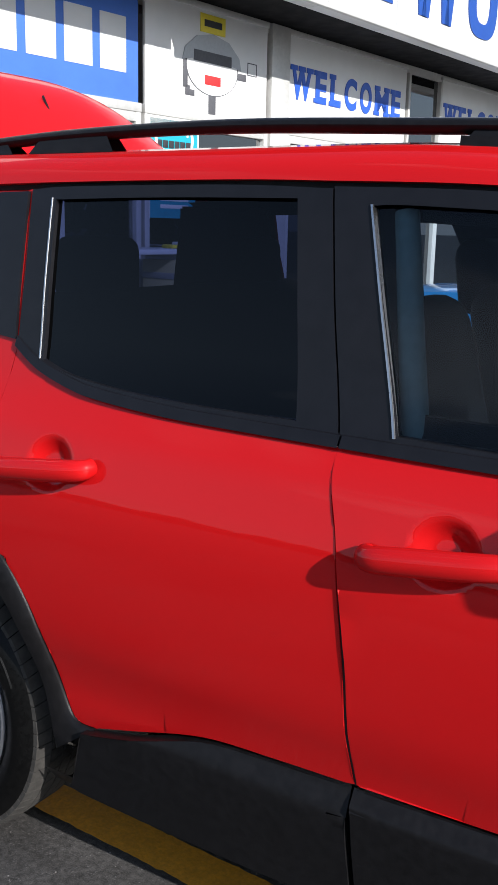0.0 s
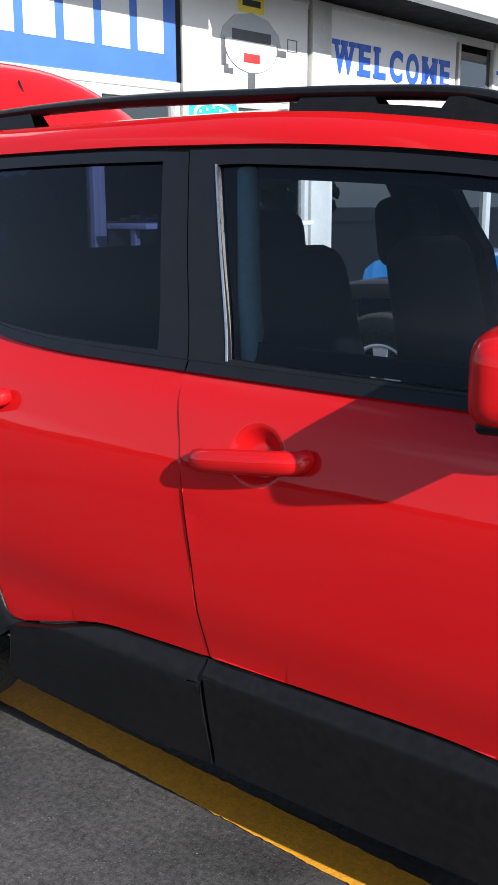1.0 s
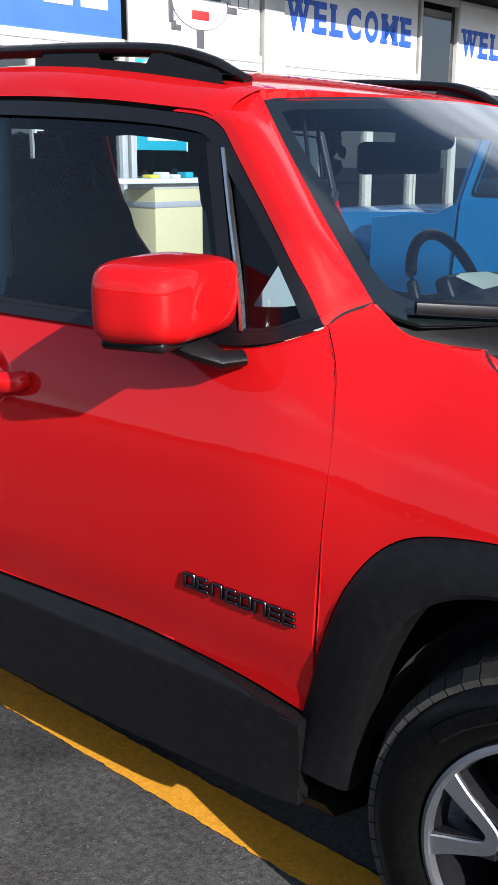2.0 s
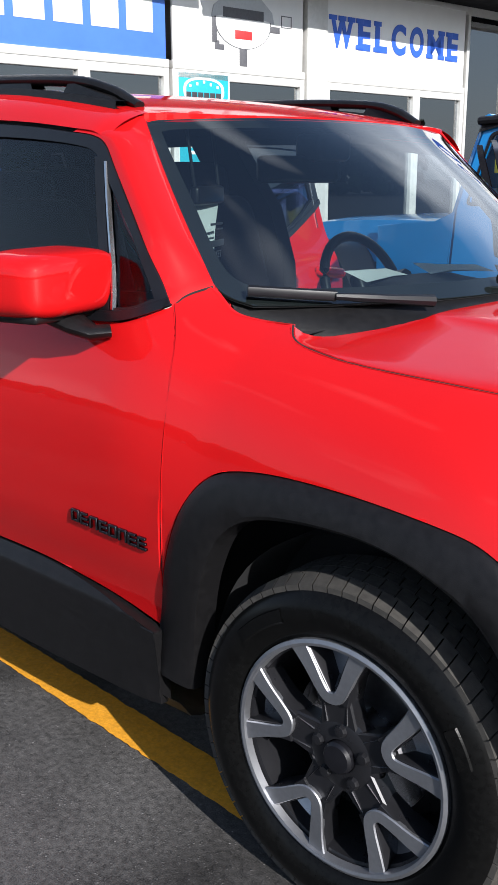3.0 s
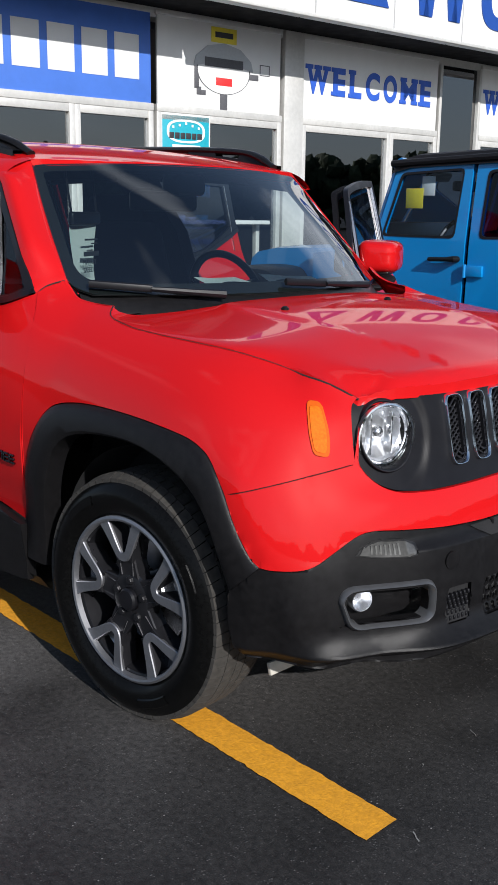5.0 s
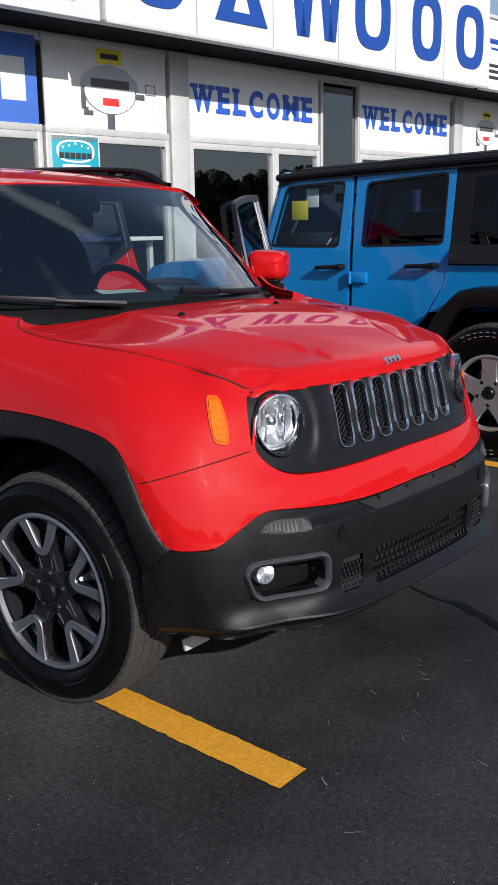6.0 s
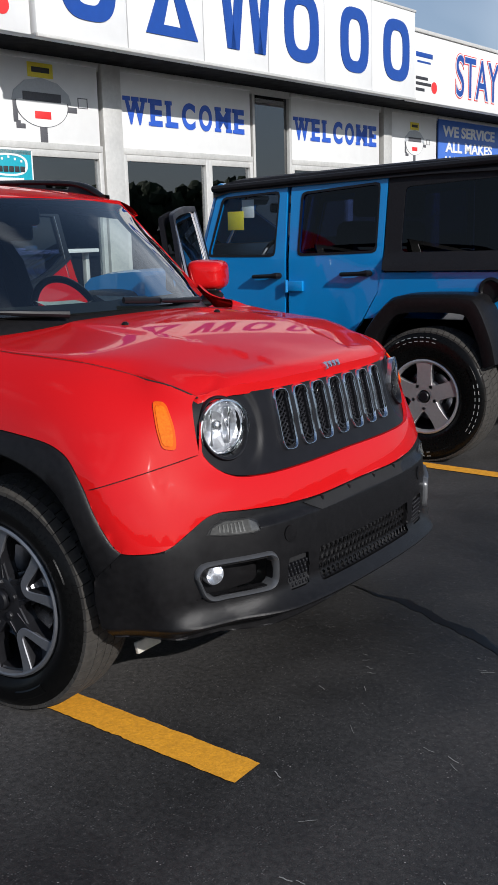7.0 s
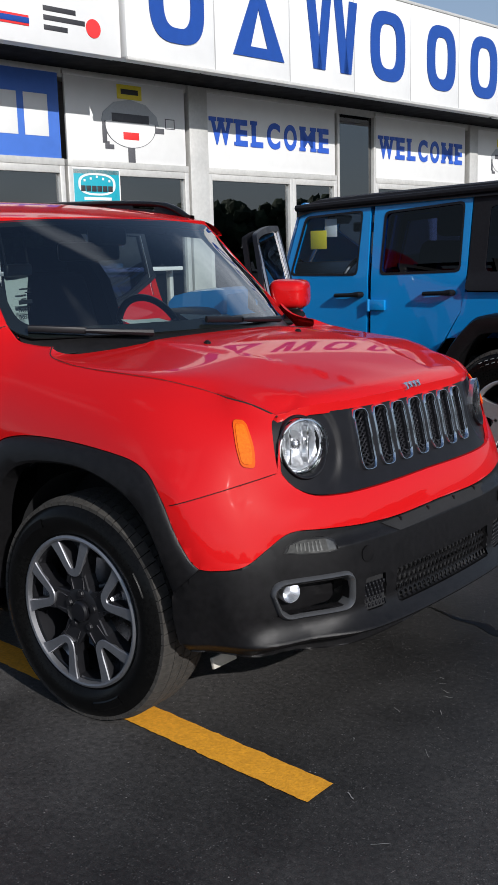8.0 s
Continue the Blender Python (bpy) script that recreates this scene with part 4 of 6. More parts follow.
        part("fog_surround", ring_between([(c0[0] + (s - c0[0]) * 1.05, c0[1] + (z - c0[1]) * 1.09) for s, z in ring], inner, g, 60, .03, 4, .016), FOG_GREY, bumper, "satin grey fog lamp surround")
        part("fog_pocket", patch([(c0[0] + (s - c0[0]) * .95, c0[1] + (z - c0[1]) * .95) for s, z in ring], lambda s, z, o: g(s, z, o - .025 - .05 * ease(fog[1], fog[0], s)), .05, .01, 0, 0), BLACK, bumper)
        c = Vector(g(.655, .468, -.005))
        n = (Vector(g(.655, .468, .1)) - c + Vector((.04, 0, 0))).normalized()
        m = Matrix.Translation(c) @ n.to_track_quat("Y", "Z").to_matrix().to_4x4()
        lamp_ob = part("fog_lamp", moved(lathe([(.028, -.05), (.030, .0), (.027, .005), (.024, -.004), (.012, -.020), (.001, -.020)], 32, "y", False), m), REFLECTOR, bumper, "small round fog lamp")
        part("fog_lens", moved(lathe([(.026, .004), (.018, .010), (.001, .012)], 28), m), LAMP_GLASS, lamp_ob).visible_shadow = False
        lens = loop([(.655, .583), (.64, .60), (.60, .612), (.52, .606), (.495, .594)], [(.495, .594), (.50, .575), (.515, .570)], [(.515, .570), (.60, .574), (.655, .583)])
        lens_mid = (.575, .590)
        shift = .016
        scaled = lambda k, kz: [(lens_mid[0] + shift + (s_ - lens_mid[0]) * k * .95, lens_mid[1] + (z_ - lens_mid[1]) * kz) for s_, z_ in lens]
        part("turn_lamp", patch(scaled(1.06, 1.12), lambda s, z, o: g(s, z, o + .002), .03, .012, .003, 0), TRIM_GLOSS, bumper, "clear turn signal lamp")
        part("turn_lens", patch(scaled(.95, .90), lambda s, z, o: g(s, z, o + .0055), .03, .006, .003, 0), FROSTED, bumper, "clear turn signal lens")
        for k in range(7):
            s0 = .560 + .012 * k
            part("reflector_rib", patch([(s0, .577), (s0 + .005, .577), (s0 + .005, .603), (s0, .603)], lambda s, z, o: g(s, z, o + .0075), .03, .003, .001, 0), CHROME_RIB, bumper)
        part("tow_cover", moved(lathe([(.024, 0), (.024, .004), (.001, .0055)], 28), Matrix.Translation(g(.408, .541, .0)) @ (Vector(g(.408, .541, .1)) - Vector(g(.408, .541))).normalized().to_track_quat("Y", "Z").to_matrix().to_4x4()), BLACK, bumper)
        dots = []
        for i in range(6):
            for j in range(5):
                s0, z0 = small[0] + .010 + .0145 * i + (.007 if j % 2 else 0), small[2] + .010 + .0155 * j
                dots.append(moved(block(-.0055, .0055, -.004, .004, -.006, .006, .002, 1), Matrix.Translation(g(s0, z0, -.006))))
        part("small_mesh", join(*dots), GREY, bumper)
        part("small_backing", patch([(small[0] - .01, small[2] - .01), (small[1] + .01, small[2] - .01), (small[1] + .01, small[3] + .01), (small[0] - .01, small[3] + .01)], lambda s, z, o: g(s, z, o - .012), .05, .005, 0, 0), DARK, bumper)
    # A dark patch laid on the skin paints the shade of a recess.
    slot = loop([(-.315, .606), (-.15, .609), (0, .611), (.15, .609), (.315, .606)], [(.315, .606), (.26, .577)], [(.26, .577), (0, .580), (-.26, .577)], [(-.26, .577), (-.315, .606)])
    shade_patch = part("bumper_recess", patch(slot, lambda s, z, o: skin(s, z, o + .003), .03, .004, 0, 0), DARK, bumper)
    for s0 in (-.23, -.08, .08, .23):
        part("recess_rib", moved(block(-.012, .006, -.005, .005, -.010, .012, .003), Matrix.Translation(skin(s0, .598, .004))), BLACK, shade_patch)
    cells = []
    for i in range(-11, 12):
        for j in range(4):
            s0, z0 = .025 * i + (.0125 if j % 2 else 0), mid[2] + .008 + .025 * j
            pts = [skin(s0 + .0135 * math.cos(a), z0 + .014 * math.sin(a), -.016) for a in [math.pi / 6 + math.pi / 3 * k for k in range(7)]]
            cells.append(tube(pts, .0042, 5))
    part("lower_mesh", join(*cells), BLACK, bumper)
    part("mesh_backing", patch([(mid[0], mid[2]), (mid[1], mid[2]), (mid[1], mid[3]), (mid[0], mid[3])], lambda s, z, o: skin(s, z, o - .06), .06, .02, 0, -.01), DARK, bumper)
    flap = moved(block(-.006, .006, -.10, 0, -.035, .0, .003), Matrix.Translation((.37, -.60, .235)) @ Matrix.Rotation(radians(-14), 4, "Y"))
    part("air_flap", flap, mat("pale_flap", (.45, .43, .38), .7, grain=.1), suv)


def wheel(name, x, y, side, turn, r, rim_r, width, parent, spokes):
    m = Matrix.Translation((x, y, r - .004)) @ Matrix.Rotation(radians(turn), 4, "Z") @ Matrix.Diagonal((1, side, 1, 1))
    barrel = part(name, moved(lathe([(rim_r + .004, 0.0), (rim_r + .002, .012), (rim_r - .016, .02), (rim_r - .026, .08), (rim_r - .026, width), (.06, width), (.05, .06), (.001, .06)], 64, "y", False), m), RIM_DARK, parent)
    w = width
    prof = [(rim_r - .004, .02), (rim_r + .006, .004), (rim_r + .016, -.006), (rim_r + .040, -.016), (r - .060, -.018), (r - .040, -.012), (r - .024, -.002), (r - .010, .012), (r - .002, .03), (r, .05), (r, w - .05), (r - .003, w - .03), (r - .024, w), (r - .06, w + .012), (rim_r, w)]
    body = lathe(prof, 96, "y", False)
    part("tyre", moved(body, m), RUBBER, barrel)
    for a0, span in ((2.0, .42), (-1.35, .42), (.35, .25)):
        arc = [a0 + span * k / 10 for k in range(11)]
        plate_rows = [[(q * math.cos(a), d, q * math.sin(a)) for a in arc] for q, d in ((r - .072, -.0165), (r - .068, -.0205), (r - .046, -.0165), (r - .042, -.011))]
        part("sidewall_plate", moved(strip(plate_rows), m), RUBBER, barrel)
    lugs = []
    n = 64
    for k in range(n):
        a0 = 2 * math.pi * k / n
        for row, (b0, b1) in enumerate(((.004, .040), (.043, .082), (.085, w - .085), (w - .082, w - .043), (w - .040, w - .006))):
            if b1 - b0 < .01:
                continue
            drop = .012 if row in (0, 4) else 0
            a = a0 + (.5 * math.pi * 2 / n if row % 2 else 0)
            span = 2 * math.pi / n * .91
            rr = r - .003
            pts = []
            for da, b, q in ((0, b0, drop if row == 0 else 0), (1, b0, drop if row == 0 else 0), (1, b1, drop if row == 4 else 0), (0, b1, drop if row == 4 else 0)):
                u = a + span * da + (b - b0) * .6
                pts.append([((rr - q + h) * math.cos(u), b, (rr - q + h) * math.sin(u)) for h in (-.008, .008)])
            bm = bmesh.new()
            lo = [bm.verts.new(p[0]) for p in pts]
            hi = [bm.verts.new(p[1]) for p in pts]
            bm.faces.new(hi)
            for i in range(4):
                bm.faces.new((lo[i], lo[(i + 1) % 4], hi[(i + 1) % 4], hi[i]))
            lugs.append(bm)
    tread = join(*lugs)
    bmesh.ops.recalc_face_normals(tread, faces=tread.faces[:])
    tagged(part("tread", moved(tread, m), TREAD, barrel), kind="stuff")
    spokes(barrel, m, rim_r)
    part("brake_disc", moved(lathe([(.15, .085), (.15, .11), (.05, .11), (.05, .085)], 40), m), STEEL, barrel)
    for k in range(5):
        a = 2 * math.pi * k / 5 + .3
        part("lug_nut", moved(lathe([(.013, .03), (.013, .012), (.010, .006), (.001, .005)], 8), m @ Matrix.Translation((.054 * math.cos(a), 0, .054 * math.sin(a)))), RIM_DARK, barrel)
    part("centre_cap", moved(lathe([(.032, .03), (.032, .004), (.027, -.002), (.001, -.004)], 32), m), SATIN, barrel)
    return barrel


def bar_between(p, q, w0, w1, d0, d1, depth=.03):
    """A tapering bar on a wheel face from (radius, turn) p to q; w: widths, d: depths of its front."""
    a = Vector((p[0] * math.cos(p[1]), 0, p[0] * math.sin(p[1])))
    b = Vector((q[0] * math.cos(q[1]), 0, q[0] * math.sin(q[1])))
    t = (b - a).normalized()
    n = Vector((-t.z, 0, t.x))
    bm = bmesh.new()
    rings = []
    for c, w, d in ((a, w0, d0), (b, w1, d1)):
        rings.append([bm.verts.new(c + n * u + Vector((0, v, 0))) for u, v in ((-w / 2, d + .004), (-w / 2 + .003, d), (w / 2 - .003, d), (w / 2, d + .004), (w / 2 * .8, d + depth), (-w / 2 * .8, d + depth))])
    for i in range(6):
        bm.faces.new((rings[0][i], rings[0][(i + 1) % 6], rings[1][(i + 1) % 6], rings[1][i]))
    bm.faces.new(rings[0]), bm.faces.new(rings[1])
    bmesh.ops.recalc_face_normals(bm, faces=bm.faces[:])
    return bm


def bent_bar(pts, w, d, depth, flare=0.0):
    """A flat-faced bar along points of a wheel face: (radius, turn) pairs; w: width, d: front, flare: how far its ends widen."""
    ps = [Vector((r * math.cos(a), 0, r * math.sin(a))) for r, a in pts]
    bm = bmesh.new()
    rings = []
    for i, p in enumerate(ps):
        t = (ps[min(i + 1, len(ps) - 1)] - ps[max(i - 1, 0)]).normalized()
        n = Vector((-t.z, 0, t.x))
        ww = w + flare * abs(2 * i / (len(ps) - 1) - 1) ** 3
        rings.append([bm.verts.new(p + n * u + Vector((0, v, 0))) for u, v in ((-ww / 2, d + .003), (-ww / 2 + .002, d), (ww / 2 - .002, d), (ww / 2, d + .003), (ww / 2 * .9, d + depth), (-ww / 2 * .9, d + depth))])
    for p, q in zip(rings, rings[1:]):
        for i in range(6):
            bm.faces.new((p[i], p[(i + 1) % 6], q[(i + 1) % 6], q[i]))
    bm.faces.new(rings[0]), bm.faces.new(rings[-1])
    bmesh.ops.recalc_face_normals(bm, faces=bm.faces[:])
    return bm


def suv_spokes(barrel, m, rim_r):
    """Five machined forks on dark spokes: each fork frames a small pocket at the rim."""
    part("rim_lip", moved(lathe([(rim_r + .004, .01), (rim_r + .004, -.002), (rim_r - .003, -.006), (rim_r - .009, -.004), (rim_r - .012, .012)], 72), m), RIM_FACE, barrel)
    part("hub", moved(lathe([(.082, .05), (.078, .022), (.064, .014), (.034, .014), (.033, .03)], 40), m), RIM_DARK, barrel)
    for k in range(5):
        c = 2 * math.pi * k / 5 + math.radians(97)
        arm = join(bar_between((.03, c), (.128, c), .088, .066, .018, .012, .05), *[bent_bar([(.115, c + sg * .13), (.16, c + sg * .20), (rim_r - .006, c + sg * .295)], .030, .006, .055, .008) for sg in (-1, 1)])
        part("spoke", moved(arm, m), RIM_DARK, barrel)
        fork = smooth_line([(rim_r - .002, c - .315), (.19, c - .262), (.150, c - .20), (.126, c - .12), (.120, c), (.126, c + .12), (.150, c + .20), (.19, c + .262), (rim_r - .002, c + .315)], 3)
        part("machined_fork", moved(bent_bar(fork, .025, .002, .012, .016), m), RIM_FACE, barrel)
        floor = strip([[(r * math.cos(c + a), d, r * math.sin(c + a)) for a in (-.21, -.1, 0, .1, .21)] for r, d in ((.134, .018), (.15, .050), (.19, .060), (.226, .040))])
        part("spoke_pocket", moved(floor, m), RIM_PALE, barrel)
        g = c + math.pi / 5
        for sg in (-1, 1):
            side_wall = strip([[(r * math.cos(g + sg * a), d, r * math.sin(g + sg * a)) for r, a in ((.07, .30), (.12, .40), (.17, .36), (rim_r - .012, .26))] for d in (.012, .055)])
            part("spoke_flank", moved(side_wall, m), RIM_PALE, barrel)


def side_mirror(side, degrees=0.0):
    swing = hinge_turn(-.615, .795, degrees, side)
    f = mirrored(side)
    bm = bmesh.new()
    bmesh.ops.create_cube(bm, size=1)
    bmesh.ops.subdivide_edges(bm, edges=bm.edges[:], cuts=11, use_grid_fill=True)
    for v in bm.verts:
        x, y, z = (2 * c for c in v.co)
        l = (abs(x) ** 4.5 + abs(y) ** 4.5 + abs(z) ** 4.5) ** (1 / 4.5)
        x, y, z = x / l, y / l, z / l
        front = .5 + .5 * x
        v.co = (x * .084 + .010 * (1 - y * y) * front, y * .146, z * (.070 - .008 * front) + .003 * z)
    m = swing @ Matrix.Translation((-.758, -.918 * side, 1.178)) @ Matrix.Rotation(radians(14 * side), 4, "Z")
    if degrees:
        # The mirror of the open door stands folded towards its window.
        m = Matrix.Translation((-.665, 1.035, 1.196)) @ Matrix.Rotation(radians(30), 4, "Z")
    house = part("side_mirror", moved(bm, m), RED, suv)
    base = moved(block(-.066, .056, -.118, .122, -.076, -.054, .010, 3), m)
    arm = moved(tube([(-.75, -.915 * side, 1.108), (-.70, -.900 * side, 1.090), (-.665, -.885 * side, 1.076), (-.645, -.855 * side, 1.078)], [.045, .042, .034, .028], 12, .5), swing)
    part("mirror_base", join(base, arm), BLACK, house)
    part("mirror_glass", moved(block(-.072, -.064, -.100, .100, -.056, .056, .003), m), CHROME, house)
    return house


BADGE = mat("dark_chrome", (.10, .10, .11), .15, metal=1.0, grain=.05)


def badge(side):
    f = mirrored(side)
    letters = [(0, 0), (.028, 1), (.058, 2), (.088, 1), (.116, 0), (.145, 2), (.173, 1), (.200, 1)]
    plate_ob = None
    for i, (u, k) in enumerate(letters):
        bars = []
        s0 = at_x(-.738 + u * 1.12)
        z0 = .662 - .010 * u / .2
        for dz in ((.012, -.012) if k == 0 else (.012, 0, -.012) if k == 1 else (.012,)):
            p = f(s0 - .012, z0 + dz, .003)
            bars.append(block(p[0] - .012, p[0] + .012, p[1] - .004, p[1] + .003, p[2] - .003, p[2] + .003, .001, 1))
        for du in ((0, -.022) if k != 1 else (0,)):
            p = f(s0 + du, z0, .003)
            bars.append(block(p[0] - .003, p[0] + .003, p[1] - .004, p[1] + .003, p[2] - .014, p[2] + .014, .001, 1))
        ob = part("door_badge" if plate_ob is None else "badge_piece", join(*bars), BADGE, plate_ob or suv, "dark chrome bars of a badge" if plate_ob is None else "")
        plate_ob = plate_ob or ob
    return plate_ob


def shut_line(side, pts, wide=.0026, deep=-.0022):
    """The dark gap between two panels: a rubber strip just under their skins."""
    f = mirrored(side)
    line = smooth_line(pts, 8)
    rows = []
    for k, (u, v) in enumerate(line):
        a, b = line[max(k - 1, 0)], line[min(k + 1, len(line) - 1)]
        l = math.hypot(b[0] - a[0], b[1] - a[1])
        nu, nv = -(b[1] - a[1]) / l * wide, (b[0] - a[0]) / l * wide
        rows.append([f(u - nu, v - nv, deep), f(u, v, deep), f(u + nu, v + nv, deep)])
    part("panel_gap", strip(rows), DARK, suv)


for side in (1, -1):
    if side > 0:
        shut_line(side, sx(*GAP_B[2:]))
        shut_line(side, sx(*GAP_A))
        shut_line(side, [(1.841, 1.172), (1.874, 1.156), (at_x(-.515), 1.137)])
        shut_line(side, sx(*REAR_GAP, (-2.345, .95), (-2.31, .80), ARCH_R[4]))
    part("panel_gap", tube([(p[0], p[1] * side, p[2] - .0045) for p in [wall(*q, -.001) for q in smooth_line(HOOD_LINE, 6)]], .0032, 6), DARK, suv)
    shut_line(side, SEAM, .0008, -.002)
    front_fender(side)
    flare(side, ARCH_F, ARCH_F_IN)
    flare(side, sx(*ARCH_R), sx(*ARCH_R_IN))
    liner(side, 0, .40)
    liner(side, -2.56, .40)
    front_door(side, -60.0 if side < 0 else 0.0)
    rear_door(side, -72.0 if side < 0 else 0.0)
    pillar(side)
    cant_rail(side)
    roof_rail(side)
    side_mirror(side, -60.0 if side < 0 else 0.0)
    badge(side) if side > 0 else None
    f = mirrored(side)
    quarter = loop(sx(*REAR_GAP), sx((-2.335, 1.20), (-2.345, .95), (-2.31, .80), *ARCH_R[4:]), sx((-2.95, .50), (-3.12, .48)), sx((-3.12, .48), (-3.14, .8), (-3.1, 1.15), (-3.0, 1.53)), sx((-3.0, 1.53), (-2.376, 1.530)))
    qwin = loop(sx((-2.340, 1.212), (-2.36, 1.36), (-2.382, 1.525)), sx((-2.382, 1.525), (-2.86, 1.515)), sx((-2.86, 1.515), (-2.90, 1.27)), sx((-2.90, 1.27), (-2.6, 1.24), (-2.340, 1.212)))
    if side < 0:
        quarter = loop(sx((-2.60, 1.530), (-2.60, 1.36), (-2.58, 1.20)), sx((-2.58, 1.20), (-2.50, .98), (-2.38, .86), *ARCH_R[5:]), sx((-2.95, .50), (-3.12, .48)), sx((-3.12, .48), (-3.14, .8), (-3.1, 1.15), (-3.0, 1.53)), sx((-3.0, 1.53), (-2.60, 1.530)))
        qwin = loop(sx((-2.64, 1.24), (-2.66, 1.51)), sx((-2.66, 1.51), (-2.86, 1.515)), sx((-2.86, 1.515), (-2.90, 1.27)), sx((-2.90, 1.27), (-2.64, 1.24)))
    seal = strip([[f(at_x(x), z + d, o) for x, z in smooth_line([(-.80, 1.462), (-.85, 1.482), (-.927, 1.492), (-1.127, 1.513), (-1.381, 1.529), (-1.62, 1.535), (-1.847, 1.539), (-2.257, 1.537), (-2.6, 1.531), (-2.95, 1.52)], 4)] for d, o in ((-.03, -.040), (-.012, -.022), (.010, -.018), (.020, -.05))])
    part("roof_seal", seal, DARK, suv)
    part("quarter_trim", patch(shrunk(quarter, .01), lambda s, z, o: f(s, z, o - .035), .12, .01), CLOTH, suv)
    part("rear_quarter", patch(quarter, f, .06), RED, suv)
    part("quarter_window", patch(qwin, lambda s, z, o: f(s, z, o + .006), .08, .01, 0, 0), SATIN, suv, "dark quarter window")
    sill = strip([[f(at_x(x), z, o) for x in (-.45, -.9, -1.4, -1.9, -2.2)] for z, o in ((.28, .008), (.235, -.02), (.20, -.12), (.20, -.4))])
    part("sill", sill, BLACK, suv)
    wheel("wheel", -.010, -.866 * side, side, 3.3, .345, .232, .20, suv, suv_spokes)
    wheel("wheel", -2.57, -.865 * side, side, 0, .345, .238, .20, suv, suv_spokes)
hood()
windshield()
roof()
front_end()
# A dark tub closes the car under its panels and behind its gaps.
tub = loop([(-3.0, .30), (.42, .30)], [(.42, .30), (.42, .85)], [(.42, .85), (-.1, 1.03), (-.42, 1.06)], [(-.42, 1.06), (-.50, .62)], [(-.50, .62), (-2.3, .60)], [(-2.3, .60), (-2.45, 1.05), (-3.0, 1.05)], [(-3.0, 1.05), (-3.0, .30)])
bm = bmesh.new()
a = [bm.verts.new((x, -.62, z)) for x, z in tub]
b = [bm.verts.new((x, .62, z)) for x, z in tub]
bm.faces.new(a), bm.faces.new(b)
for k in range(len(a)):
    bm.faces.new((a[k], a[(k + 1) % len(a)], b[(k + 1) % len(a)], b[k]))
bmesh.ops.recalc_face_normals(bm, faces=bm.faces[:])
part("floor_tub", bm, DARK, suv)


# ---- the showroom front ----
FRONT = Matrix.Translation((-5.85, 6.224, 0)) @ Matrix(((math.sin(radians(4)), -math.cos(radians(4)), 0, 0), (math.cos(radians(4)), math.sin(radians(4)), 0, 0), (0, 0, 1, 0), (0, 0, 0, 1)))


def fpart(name, bm, material, parent=None, label=""):
    return part(name, moved(bm, FRONT), material, parent, label)


# Along the front (u), out of the wall (negative w), and up.
U0, U1 = -6.3, 22.0
POSTS = [(-6.3, -6.05), (-5.45, -5.2), (-.335, -.045), (5.64, 5.88), (11.5, 11.75)]
tagged(fpart("wall_front", join(block(U0, U1, .02, .30, 3.22, 4.15, 0), *[block(a, b, -.03, .25, 0, 3.3, .006) for a, b in POSTS]), ALU), "pale metal posts and header of a showroom front", "wall", kind="structure")
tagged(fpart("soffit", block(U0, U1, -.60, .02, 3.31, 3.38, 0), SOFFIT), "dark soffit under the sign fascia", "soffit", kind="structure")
tagged(fpart("ceiling", block(U0, U1, .25, 7, 3.15, 3.25, 0), ROOM), "pale showroom ceiling", "ceiling", kind="structure")
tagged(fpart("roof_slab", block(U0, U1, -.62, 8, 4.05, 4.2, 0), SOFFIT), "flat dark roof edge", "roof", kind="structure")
tagged(fpart("wall_back", block(U0, U1, 7, 7.2, 0, 4.1, 0), ROOM), "pale showroom back wall", "wall", kind="structure")
for n, (a, b) in enumerate(((U0 - .2, U0), (U1, U1 + .2))):
    tagged(fpart("wall_side_%d" % (n + 1), block(a, b, 0, 7.2, 0, 4.1, 0), ROOM), "plain showroom side wall", "wall", kind="structure")


def bay(u0, u1, kind, splits=(), low=2.34, face=None):
    """One bay of the shop front: a panel above, framed glass below."""
    ob = thing("shop_bay", "pale metal shop front bay with glass below a printed panel", "shop front", None, "shop front bays", "structure")
    if kind == "glass":
        fpart("mullion", join(block(u0, u0 + .045, -.02, .08, .1, 3.22, .004), block(u1 - .045, u1, -.02, .08, .1, 3.22, .004)), ALU, ob)
        fpart("pane", block(u0 + .045, u1 - .045, .03, .036, .1, 3.22, 0), SHOP_GLASS, ob).visible_shadow = False
        return ob
    fpart("panel", block(u0 + .02, u1 - .02, .0, .03, 2.41, 3.26, .003), face or WHITE, ob)
    fpart("transom", join(block(u0, u1, -.02, .08, low, 2.41, .005), block(u0, u1, -.012, .08, 3.25, 3.29, .004)), ALU, ob)
    edges = [u0, *splits, u1]
    for a, b in zip(edges, edges[1:]):
        fpart("door_frame", join(block(a, a + .06, -.015, .07, .02, low, .005), block(b - .06, b, -.015, .07, .02, low, .005), block(a + .06, b - .06, -.012, .07, low - .075, low, .005), block(a + .06, b - .06, -.012, .07, .02, .22, .005)), ALU, ob)
        fpart("pane", block(a + .05, b - .05, .03, .036, .2, low - .06, 0), SHOP_GLASS, ob).visible_shadow = False
    return ob


